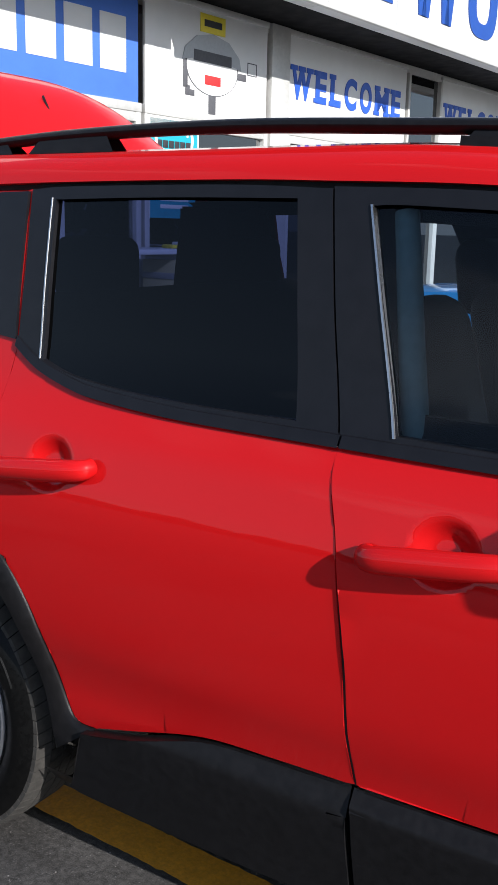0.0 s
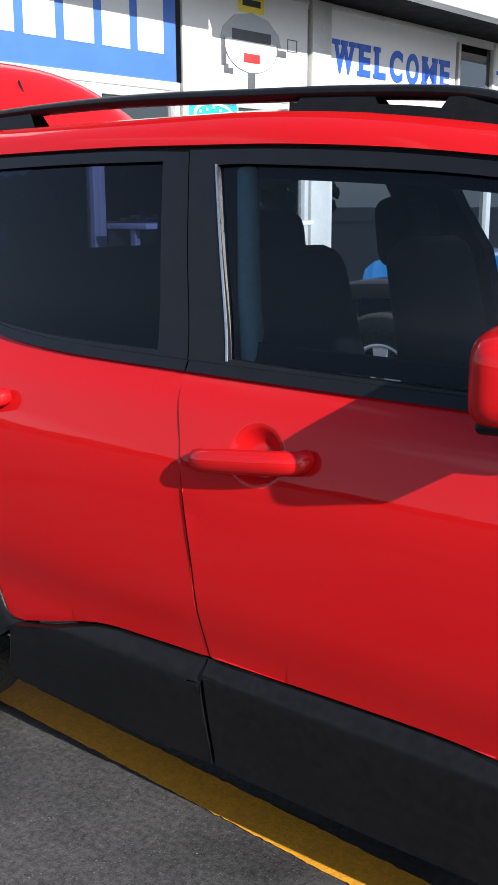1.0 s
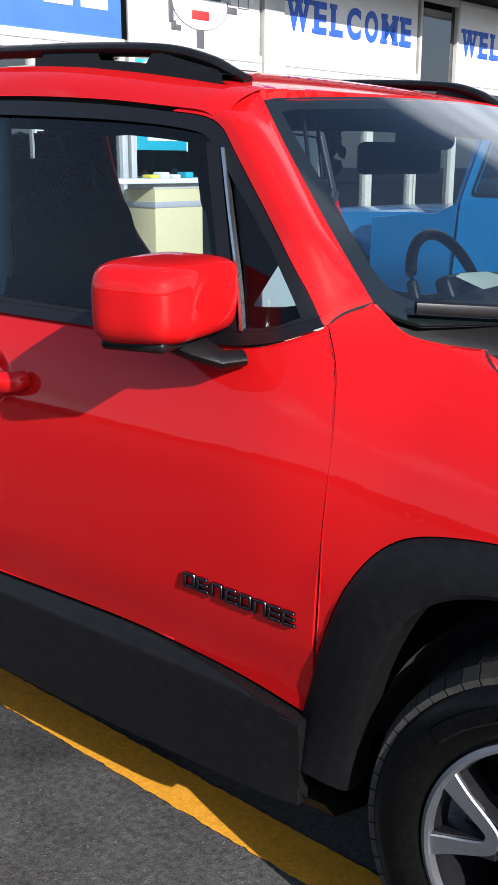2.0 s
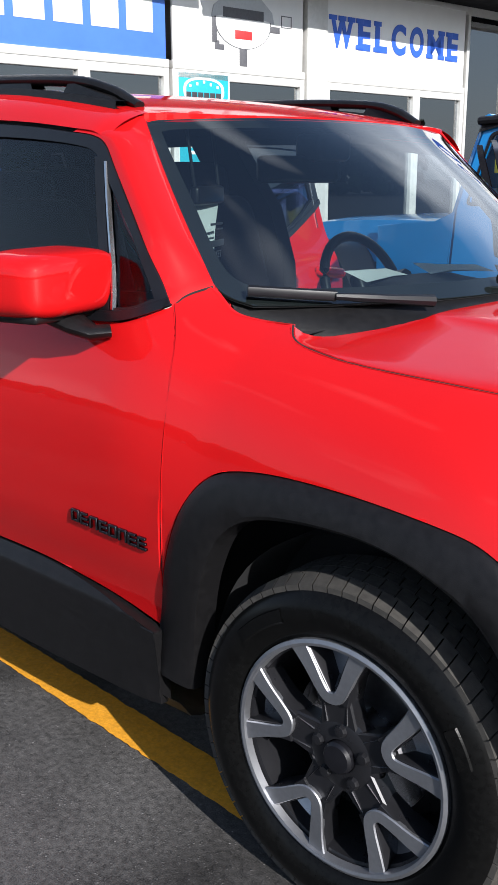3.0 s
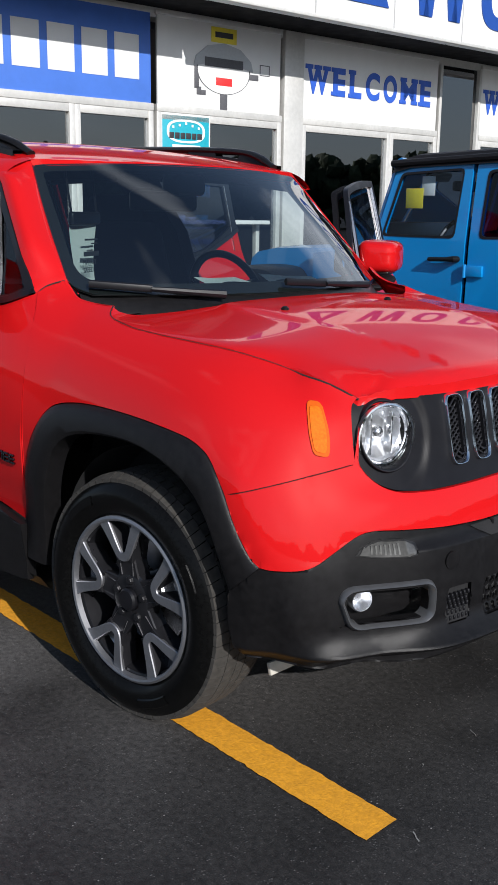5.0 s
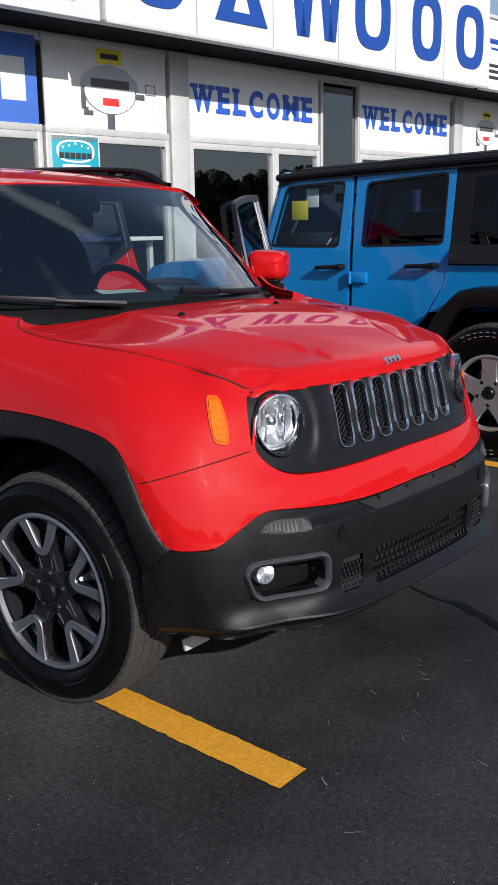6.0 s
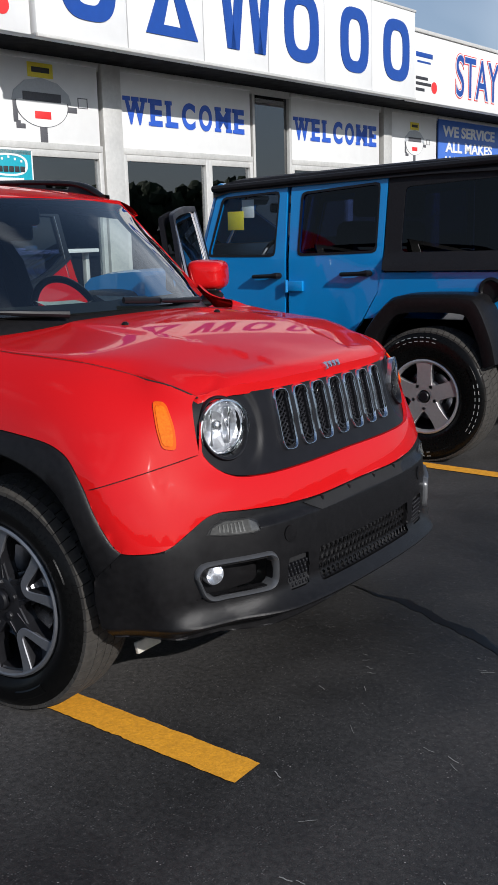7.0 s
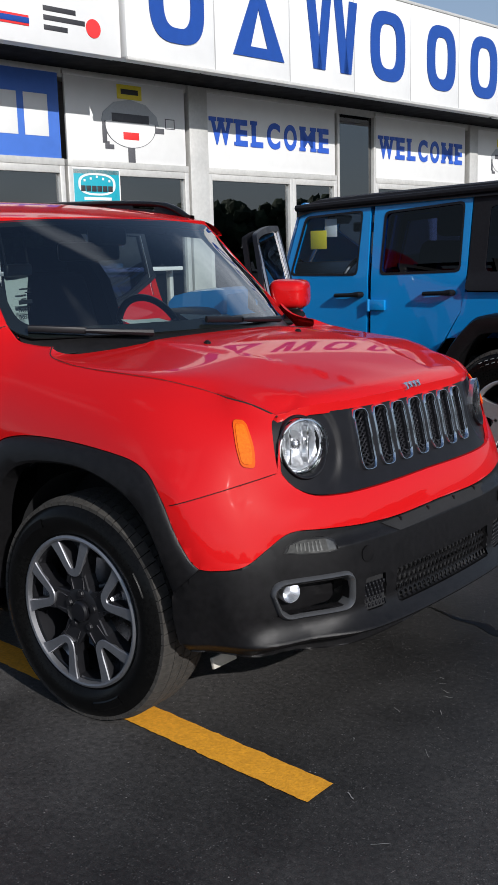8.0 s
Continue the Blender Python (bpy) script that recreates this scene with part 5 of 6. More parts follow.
bays = [(-6.05, -5.45, "panel", (), PANEL_BLUE), (-5.2, -2.09, "panel", (-4.1, -2.99), PANEL_BLUE), (-2.05, -.36, "panel", (), WHITE), (-.04, 2.345, "panel", (1.455,), WHITE), (2.36, 3.21, "glass", (), None), (3.22, 5.56, "panel", (4.7,), WHITE), (5.90, 7.40, "panel", (), WHITE), (7.44, 11.5, "panel", (8.8, 10.2), PANEL_BLUE), (11.8, 16, "panel", (13.2,), WHITE), (16, 21, "panel", (18,), WHITE)]
for a, b, kind, splits, face in bays:
    bay(a, b, kind, splits, 2.34, face)

# Lettering on the panels.
upright = Matrix.Rotation(radians(90), 4, "X")


def on_front(text, u0, u1, z0, height, material, name, label, out=-.006, bold=0.0):
    ob = thing(name, label, "lettering", None, "", "")
    size = height / .70
    w = width_of(text, size)
    squeeze = (u1 - u0) / w
    for k, c in enumerate(text):
        if c != " ":
            at = span_of(text[:k + 1], size, bold)[1] - span_of(c, size, bold)[1]
            words(c, size, material, FRONT @ Matrix.Translation((u0 + at * squeeze, out, z0)) @ upright, "letter", ob, .003, squeeze, bold)
    return ob


LETTER_BLUE = mat("letter_blue", (.03, .10, .50), .45, grain=.06, grain_size=10)
SLABS = {"W": ((0, 1), (.5, 1), (1, 1)), "E": ((.04, 1), (.04, 0)), "L": ((.10, 1), (.10, 0)), "C": (), "O": (), "M": ((.04, 0), (.96, 0), (.06, 1), (.94, 1))}


def slab_word(text, u0, u1, z0, height):
    """Heavy letters with slab feet, set one by one."""
    ob = thing("welcome_lettering", "heavy blue slab welcome lettering on a white panel", "lettering", None, "welcome lettering")
    size = height / .70
    shares = {"W": 1.6, "M": 1.35, "C": 1.1, "O": 1.1, "E": .92, "L": .92}
    unit = (u1 - u0) / (sum(shares[c] for c in text) + .34 * (len(text) - 1))
    u = u0
    for c in text:
        bold = .004 if c == "M" else .016
        w0, w1 = span_of(c, size, bold)
        ww = shares[c] * unit
        squeeze = ww / (w1 - w0)
        letter = words(c, size, LETTER_BLUE, FRONT @ Matrix.Translation((u - w0 * squeeze, -.005, z0)) @ upright, "letter", ob, .003, squeeze, bold)
        for x, top in SLABS[c]:
            a = u + ww * (.10 + .80 * x)
            z = z0 + height * .98 if top else z0 - .008
            fpart("slab", block(a - .060, a + .060, -.010, -.003, z - .034 if top else z - .004, z + .014 if top else z + .040, .002), LETTER_BLUE, letter)
        u += ww + .34 * unit
    return ob


for u0, u1 in ((.02, 2.19), (3.30, 5.45)):
    slab_word("WELCOME", u0, u1, 2.70, .285)
on_front("WE SERVICE", 7.62, 9.6, 2.98, .17, WHITE, "service_lettering", "white service lettering on a blue panel", -.004, .008)
on_front("ALL MAKES", 7.72, 9.5, 2.72, .17, WHITE, "service_lettering", "white service lettering on a blue panel", -.004, .008)
on_front("AND MODELS", 7.62, 9.6, 2.47, .17, WHITE, "service_lettering", "white service lettering on a blue panel", -.004, .008)


def number_bars(u0, u1, z0, z1, count):
    """A telephone number as plain upright bars."""
    ob = thing("number_panel_print", "large white bars printed on a blue panel", "print")
    w = (u1 - u0) / count
    for k in range(count):
        a = u0 + w * k
        fpart("bar", block(a + .03, a + w - .05, -.004, .001, z0, z1, .02), WHITE, ob)
    return ob


number_bars(-5.1, -2.20, 2.62, 3.03, 8)


def plate(outer, inner, y0, y1):
    """A flat shape with an opening, standing on the front: outlines of (u, z) with as many points each."""
    bm = bmesh.new()
    rows = [[bm.verts.new((u, y, z)) for u, z in line] for line, y in ((inner, y1), (inner, y0), (outer, y0), (outer, y1))]
    for p, q in zip(rows, rows[1:]):
        for k in range(len(p)):
            bm.faces.new((p[k], p[(k + 1) % len(p)], q[(k + 1) % len(p)], q[k]))
    bmesh.ops.recalc_face_normals(bm, faces=bm.faces[:])
    return bm


def cloud_of_shapes(u, z, k):
    """A printed panel picture as plain shapes: a pale oval with bands, on a dark stem."""
    ob = thing("panel_print", "plain grey oval print on a white panel", "print", None, "panel prints")
    def disc(cu, cz, ru, rz, out):
        bm = bmesh.new()
        n = 40
        ring = [[bm.verts.new((cu + ru * math.cos(2 * math.pi * i / n), w, cz + rz * math.sin(2 * math.pi * i / n))) for i in range(n)] for w in (out, .001)]
        bm.faces.new(ring[0])
        for i in range(n):
            bm.faces.new((ring[0][i], ring[0][(i + 1) % n], ring[1][(i + 1) % n], ring[1][i]))
        bmesh.ops.recalc_face_normals(bm, faces=bm.faces[:])
        return bm
    fpart("stem", block(u - .05 * k, u + .05 * k, -.003, .001, 2.412, z - .18 * k, .002), PRINT_STONE, ob)
    fpart("outline", disc(u, z, .36 * k, .235 * k, -.004), PRINT_STONE, ob)
    fpart("pale_oval", disc(u, z - .008 * k, .345 * k, .222 * k, -.006), WHITE, ob)
    dome = [(u - .40 * k, z + .02 * k), (u - .37 * k, z + .12 * k), (u - .22 * k, z + .23 * k), (u, z + .27 * k), (u + .22 * k, z + .23 * k), (u + .37 * k, z + .12 * k), (u + .40 * k, z + .02 * k), (u, z + .09 * k)]
    bm = bmesh.new()
    rows = [[bm.verts.new((a, w, c)) for a, c in dome] for w in (-.008, .001)]
    bm.faces.new(rows[0])
    for i in range(8):
        bm.faces.new((rows[0][i], rows[0][(i + 1) % 8], rows[1][(i + 1) % 8], rows[1][i]))
    bmesh.ops.recalc_face_normals(bm, faces=bm.faces[:])
    fpart("grey_dome", bm, PRINT_PALE, ob)
    fpart("dark_band", block(u - .26 * k, u + .26 * k, -.010, .001, z + .03 * k, z + .12 * k, .03), PRINT_STONE, ob)
    fpart("red_shape", block(u - .11 * k, u + .11 * k, -.009, .001, z - .15 * k, z - .07 * k, .02), PRINT_RED, ob)
    fpart("yellow_tag", block(u - .17 * k, u + .17 * k, -.006, .001, z + .27 * k, z + .42 * k, .003), PRINT_YELLOW, ob)
    fpart("tag_bar", block(u - .12 * k, u + .12 * k, -.008, .001, z + .32 * k, z + .375 * k, .002), PRINT_DARK, ob)
    fpart("side_bar", block(u + .34 * k, u + .48 * k, -.005, .001, z - .06 * k, z, .003), PRINT_STONE, ob)
    fpart("side_box", plate([(u + .50 * k, z), (u + .64 * k, z), (u + .64 * k, z + .11 * k), (u + .50 * k, z + .11 * k)], [(u + .508 * k, z + .008 * k), (u + .632 * k, z + .008 * k), (u + .632 * k, z + .102 * k), (u + .508 * k, z + .102 * k)], -.004, .001), PRINT_STONE, ob)
    for d, h0, h1 in ((-.39, -.20, .02), (-.36, -.26, -.18), (-.30, -.26, -.21)):
        fpart("side_bar", block(u + d * k, u + (d + .06) * k, -.005, .001, z + h0 * k, z + h1 * k, .003), PRINT_STONE, ob)
    return ob


cloud_of_shapes(-1.18, 2.80, 1.0)
cloud_of_shapes(6.64, 2.80, .8)

# The sign fascia: a row of lit-box panels over the soffit.
SIGN_W = -.86
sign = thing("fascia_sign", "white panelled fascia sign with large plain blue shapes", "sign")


SIGN_Z0, SIGN_Z1 = 3.295, 4.50
SEAMS = [-1.895, -.695, .485, 1.66, 2.845, 3.985, 5.165]
for a, b in zip(SEAMS, SEAMS[1:]):
    fpart("sign_panel", block(a + .006, b - .006, SIGN_W, SIGN_W + .25, SIGN_Z0 + .01, SIGN_Z1, .012), WHITE, sign)
fpart("sign_trim", join(block(SEAMS[0], SEAMS[-1], SIGN_W - .015, SIGN_W + .03, SIGN_Z0 - .02, SIGN_Z0 + .014, .004), block(SEAMS[0], SEAMS[-1], SIGN_W - .012, SIGN_W + .02, SIGN_Z1 - .004, SIGN_Z1 + .03, .004)), ALU, sign)


def oval(u0, u1, z0, z1, n=48, power=3.0):
    out = []
    for k in range(n):
        a = 2 * math.pi * k / n
        c, s = math.cos(a), math.sin(a)
        out.append(((u0 + u1) / 2 + (u1 - u0) / 2 * math.copysign(abs(c) ** (2 / power), c), (z0 + z1) / 2 + (z1 - z0) / 2 * math.copysign(abs(s) ** (2 / power), s)))
    return out


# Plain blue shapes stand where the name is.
ZB, ZT, STROKE = 3.50, 4.33, .185
for u0, u1, gap in ((-1.59, -.85, 0), (1.975, 2.70, 0), (3.20, 3.88, 0), (4.27, 4.98, 0)):
    fpart("blue_ring", plate(oval(u0, u1, ZB, ZT), oval(u0 + STROKE, u1 - STROKE, ZB + STROKE * .8, ZT - STROKE * .8), SIGN_W - .012, SIGN_W + .002), SIGN_BLUE, sign)
tri = [(-.434, ZB), (.375, ZB), (-.03, ZT + .02)]
fpart("blue_wedge", plate(tri, [(-.434 + .27, ZB + .11), (.375 - .27, ZB + .11), (-.03, ZT - .32)], SIGN_W - .012, SIGN_W + .002), SIGN_BLUE, sign)
for u, k in ((.86, 1), (1.12, -1), (1.36, 1), (1.61, -1)):
    quad = [(u + .10 * k - .075, ZB), (u + .10 * k + .075, ZB), (u - .02 * k + .075, ZT), (u - .02 * k - .075, ZT)]
    bm = bmesh.new()
    r = [[bm.verts.new((a, w, c)) for a, c in quad] for w in (SIGN_W - .012, SIGN_W + .002)]
    bm.faces.new(r[0])
    for i in range(4):
        bm.faces.new((r[0][i], r[0][(i + 1) % 4], r[1][(i + 1) % 4], r[1][i]))
    bmesh.ops.recalc_face_normals(bm, faces=bm.faces[:])
    fpart("blue_bar", bm, SIGN_BLUE, sign)


def side_sign(u0, u1, mark, top):
    ob = thing("side_sign", "white banner sign with small print and a red disc", "sign", None, "side signs")
    fpart("board", block(u0, u1, SIGN_W + .05, SIGN_W + .20, 3.29, 4.26, .01), WHITE, ob)
    y = SIGN_W + .05
    for k, (a, w, z, h) in enumerate(((0, .36, 3.60, .045), (0, .46, 3.52, .045), (0, .26, 3.435, .045), (0, .50, 3.92, .07), (.04, .40, 3.84, .03))):
        fpart("print_bar", block(mark + a, mark + a + w, y - .004, y + .002, z, z + h, .002), PRINT_DARK if k < 3 else SIGN_BLUE, ob)
    fpart("red_disc", plate(oval(mark + .47, mark + .64, 3.43, 3.60, 32, 2), oval(mark + .555, mark + .556, 3.51, 3.511, 32, 2), y - .006, y + .002), PRINT_RED, ob)
    return ob


right_sign = side_sign(5.19, 21, 5.27, 0)
size = .62 / .70
w = width_of("STAY", size)
for mat_, grow, out in ((PRINT_RED, .034, .004), (WHITE, .020, .007), (SIGN_BLUE, .004, .010)):
    words("STAY", size, mat_, FRONT @ Matrix.Translation((6.50, SIGN_W + .05 - out, 3.47)) @ upright, "letters", right_sign, .002, 1.50 / w, grow)
left_sign = side_sign(-6.3, -1.92, -2.80, 0)
for z0, z1, m_ in ((3.44, 3.53, PRINT_RED), (3.46, 3.51, SIGN_BLUE)):
    fpart("print_bar", block(-3.6, -2.96, SIGN_W + .044 if m_ is PRINT_RED else SIGN_W + .040, SIGN_W + .052, z0, z1, .002), m_, left_sign)
fpart("gutter", block(5.19, 21, SIGN_W + .02, SIGN_W + .10, 4.26, 4.31, .005), ALU, right_sign)


# ---- the blue car ----
jeep = thing("blue_off_roader", "bright blue off-road car with a black hard top and flares", "car")
SIDE_Y = 2.88


def flat_side(x, z, out=0.0):
    return (x, SIDE_Y - out + .085 * max(0, z - 1.2) + .05 * ease(.75, .5, z), z)


def far_side(x, z, out=0.0):
    p = flat_side(x, z, out)
    return (p[0], 2 * 3.60 - p[1], p[2])


def jeep_door(f, name, outline, hole, knob, hinges, glass_mat, near):
    ring = ring_between(shrunk(loop(*outline_lines(outline), n=3), .003), loop(*outline_lines(hole), n=3), lambda u, v, o: f(u, v, o), 90, .03, 3)
    door = part(name, ring, BLUE, jeep)
    g = part("window", patch(loop(*outline_lines(hole), n=3), lambda u, v, o: f(u, v, o - .012), .2, .004, 0, -.004), glass_mat, door)
    g.visible_shadow = False
    rub = ring_between(loop(*outline_lines([(a * 1.0, b) for a, b in shrunk(hole, -.012)]), n=3), loop(*outline_lines(shrunk(hole, .006)), n=3), lambda u, v, o: f(u, v, o + .003), 60, .012, 2)
    part("window_seal", rub, SATIN, door)
    if near:
        x, z = knob
        bar = tube([f(x - .10, z, .0), f(x - .095, z, .034), f(x + .04, z + .004, .036), f(x + .085, z + .006, .034), f(x + .09, z + .006, 0)], [.016, .017, .018, .026, .024], 12, .8)
        part("handle", bar, BLACK, door)
        for hx, hz in hinges:
            part("hinge", join(moved(block(-.065, .065, -.012, .012, -.034, .034, .006), Matrix.Translation(f(hx, hz, .012))), moved(lathe([(.012, -.04), (.012, .04)], 12, "z"), Matrix.Translation(f(hx - .06, hz, .022)))), BLUE, door)
    return door


def outline_lines(pts):
    """Straight runs with rounded corners."""
    lines = []
    n = len(pts)
    r = .035
    for i, p in enumerate(pts):
        a, c = Vector(pts[i - 1]), Vector(pts[(i + 1) % n])
        v = Vector(p)
        p0, p1 = v + (a - v).normalized() * min(r, (a - v).length * .4), v + (c - v).normalized() * min(r, (c - v).length * .4)
        mid = (p0 + p1) / 4 + v / 2
        lines.append([tuple(p0), tuple(mid), tuple(p1)])
        nxt = pts[(i + 1) % n]
        b, d = Vector(nxt), Vector(pts[(i + 2) % n])
        q0 = b + (v - b).normalized() * min(r, (v - b).length * .4)
        lines.append([tuple(p1), tuple(q0)])
    return lines


F_DOOR = [(-2.19, .62), (-1.455, .60), (-1.437, 1.695), (-2.015, 1.668), (-2.15, 1.21)]
F_HOLE = [(-2.085, 1.240), (-1.535, 1.238), (-1.505, 1.645), (-1.965, 1.622)]
R_DOOR = [(-1.43, .60), (-1.04, .62), (-.88, .80), (-.745, 1.02), (-.722, 1.16), (-.70, 1.72), (-1.412, 1.697)]
R_HOLE = [(-1.345, 1.240), (-.772, 1.255), (-.760, 1.665), (-1.322, 1.628)]
TUB = [(-.735, 1.125), (-.755, 1.0), (-.86, .83), (-.60, .86), (-.55, .93), (-.1, .93), (.02, .86), (.10, .55), (.42, .55), (.42, 1.13)]
TOP_BACK = [(-.715, 1.132), (.42, 1.14), (.36, 1.76), (-.695, 1.735)]
TOP_HOLE = [(-.60, 1.245), (.30, 1.25), (.26, 1.672), (-.585, 1.636)]
for f, near in ((flat_side, True), (far_side, False)):
    jeep_door(f, "front_door", F_DOOR, F_HOLE, (-1.585, 1.098), [], GLASS, near)
    jeep_door(f, "rear_door", R_DOOR, R_HOLE, (-.905, 1.113), [(-1.365, 1.036), (-1.365, .74)], TINTED, near)
    part("tub_side", patch(loop(*[[a, b] for a, b in zip(TUB, TUB[1:] + TUB[:1])], n=2), f, .15, .03, .004, .002), BLUE, jeep)
    back = part("hard_top_side", ring_between(loop(*outline_lines(TOP_BACK), n=3), loop(*outline_lines(TOP_HOLE), n=3), lambda u, v, o: f(u, v, o + .034 * ease(1.25, 1.14, v)), 80, .03, 3), SOFT_TOP, jeep)
    g = part("rear_side_window", patch(loop(*outline_lines(TOP_HOLE), n=3), lambda u, v, o: f(u, v, o - .006), .2, .004, 0, -.004), TINTED, jeep)
    g.visible_shadow = False
    cow = [(-2.75, .70), (-2.21, .66), (-2.165, 1.19), (-2.30, 1.14), (-2.75, 1.10)]
    part("cowl_side", patch(loop(*[[a, b] for a, b in zip(cow, cow[1:] + cow[:1])], n=2), lambda u, v, o: f(u, v, o + .10 * (u + 2.2) * 1.2), .2, .03, .004, 0), BLUE, jeep)
    sgn = 1 if near else -1
    c0 = SIDE_Y if near else 2 * 3.60 - SIDE_Y
    for base, path in ((0, [(-.84, .60), (-.745, .80), (-.60, .965), (-.50, 1.003), (-.30, 1.012), (-.08, 1.008), (.0, .965), (.085, .78), (.125, .62)]), (1, [(-3.58, .74), (-3.50, .92), (-3.36, .985), (-3.0, .995), (-2.85, .94), (-2.72, .75), (-2.65, .60)])):
        line = smooth_line(path, 5)
        cx = -.36 if base == 0 else -3.13
        rows = []
        inn = 0.03 if base == 0 else .30
        for y, k in ((inn, 1.0), (-.17, .985), (-.205, .955), (-.21, .90), (-.195, .80), (-.02, .80)):
            rows.append([(cx + (x - cx) * k, c0 + y * sgn, .45 + (z - .45) * k) for x, z in line])
        part("fender_flare", strip(rows), BLACK, jeep)
    rocker = block(-2.75, -.85, c0 + .02 * sgn if near else c0 - .10, c0 + .10 if near else c0 + .02 * sgn, .46, .63, .02)
    part("rocker", rocker, BLACK, jeep)


def jeep_spokes(barrel, m, rim_r):
    part("rim_lip", moved(lathe([(rim_r + .004, .012), (rim_r + .004, 0), (rim_r - .004, -.004), (rim_r - .014, 0), (rim_r - .02, .02)], 64), m), SILVER, barrel)
    part("hub", moved(lathe([(.10, .06), (.095, .012), (.06, .004), (.04, .006), (.04, .03)], 40), m), SILVER, barrel)
    for k in range(5):
        c = 2 * math.pi * k / 5 + math.pi / 2
        part("spoke", moved(bent_bar([(.05, c), (.10, c), (.16, c), (rim_r - .006, c)], .092, .004, .05, .02), m), SILVER, barrel)


def sidewall_bars(barrel, m):
    """Outlined tyre lettering as plain pale bars."""
    for a0, count in ((2.05, 7), (-.55, 8), (-1.9, 5)):
        for k in range(count):
            a = a0 - .115 * k if a0 > 0 else a0 + .115 * k
            for r, w, h in ((.334, .022, .003), (.358, .022, .003)):
                spot = m @ Matrix.Rotation(-a, 4, "Y") @ Matrix.Translation((r, -.0185, 0)) @ Matrix.Rotation(radians(90), 4, "Y")
                part("sidewall_bar", moved(block(-w / 2, w / 2, -.0012, .002, -h / 2, h / 2, 0), spot), PRINT_GREY, barrel)


for x in (-.341, -3.14):
    near_wheel = wheel("wheel", x, 2.68, 1, 0, .402, .222, .24, jeep, jeep_spokes)
    wheel("wheel", x, 4.52, -1, 0, .402, .222, .24, jeep, jeep_spokes)
    if x > -1:
        sidewall_bars(near_wheel, Matrix.Translation((x, 2.68, .398)))

top_rows = []
for x, z, e in ((-2.06, 1.700, 0), (-2.04, 1.735, 0), (-1.9, 1.765, 0), (-1.2, 1.785, 0), (-.4, 1.805, 0), (.3, 1.80, 0), (.40, 1.77, 0)):
    row = []
    for k in range(25):
        u = -1 + 2 * k / 24
        row.append((x, 3.60 + .70 * math.copysign(abs(u) ** .9, u), z - .045 * abs(u) ** 6 - .06 * (abs(u) > .99)))
    top_rows.append(row)
part("hard_top", strip(top_rows), SOFT_TOP, jeep)
for y in (2.915, 4.285):
    part("roof_edge", tube([(-2.05, y, 1.690), (-1.4, y, 1.712), (-.69, y, 1.735), (.36, y, 1.765)], .026, 8, .9), SOFT_TOP, jeep)
part("top_back", block(.36, .42, 2.95, 4.25, 1.15, 1.76, .02), SOFT_TOP, jeep)
for x, z0, z1 in ((.40, .55, 1.13),):
    part("tail_panel", block(.36, .43, 2.92, 4.28, z0, z1, .02), BLUE, jeep)
part("rear_bumper", block(.38, .56, 2.86, 4.34, .50, .68, .03), BLACK, jeep)
part("fuel_cap", moved(lathe([(.075, .02), (.075, -.012), (.06, -.02), (.052, -.008), (.001, -.006)], 36), Matrix.Translation((-.01, SIDE_Y, 1.02))), BLACK, jeep)


def jeep_hood():
    rows = []
    for x, w, z in ((-2.20, .66, 1.155), (-2.5, .64, 1.16), (-2.9, .61, 1.15), (-3.25, .58, 1.13), (-3.42, .565, 1.10), (-3.49, .56, 1.05), (-3.52, .555, .95), (-3.53, .55, .60)):
        rows.append([(x, 3.60 + w * u, z - .5 * (abs(u) > .999) * (z - .65) - .03 * abs(u) ** 4) for u in [-1.0, -.9995, -.95, -.8, -.5, 0, .5, .8, .95, .9995, 1.0]])
    return part("hood", strip(rows), BLUE, jeep)


jeep_hood()
ws = strip([[(-2.17 + .0 * k, 2.99 + .122 * k, 1.20), (-2.03, 3.02 + .116 * k, 1.68)][::1] for k in range(11)])
part("windshield", ws, GLASS, jeep).visible_shadow = False
part("windshield_frame", join(*[tube([(-2.175, y, 1.17), (-2.10, y + .012, 1.43), (-2.02, y + .03 * (1 if y < 3 else -1), 1.69)], .035, 8) for y in (2.935, 4.265)], tube([(-2.02, 2.96, 1.695), (-2.02, 4.24, 1.695)], .035, 8), tube([(-2.19, 2.94, 1.175), (-2.19, 4.26, 1.175)], .03, 8)), BLUE, jeep)
part("chassis", block(-3.48, .36, 3.0, 4.2, .42, .72, .05), DARK, jeep)
part("bumper", block(-3.78, -3.58, 2.95, 4.25, .50, .68, .03), BLACK, jeep)


def soft_block(x0, x1, y0, y1, z0, z1, r):
    return block(x0, x1, y0, y1, z0, z1, r, 4)


for y in (3.26, 3.94):
    part("seat", join(soft_block(-1.75, -1.2, y - .24, y + .24, .72, .90, .06), moved(soft_block(-.07, .07, -.23, .23, 0, .60, .06), Matrix.Translation((-1.22, y, .86)) @ Matrix.Rotation(radians(14), 4, "Y")), moved(soft_block(-.045, .045, -.13, .13, 0, .19, .04), Matrix.Translation((-1.05, y, 1.47)) @ Matrix.Rotation(radians(8), 4, "Y"))), CLOTH, jeep)
part("dashboard", soft_block(-2.18, -1.92, 2.98, 4.22, .88, 1.21, .06), BLACK, jeep)
wheel_ring = [(-1.80 + .05 * math.sin(a), 3.27 + .185 * math.cos(a), 1.16 + .175 * math.sin(a)) for a in [2 * math.pi * k / 32 for k in range(33)]]
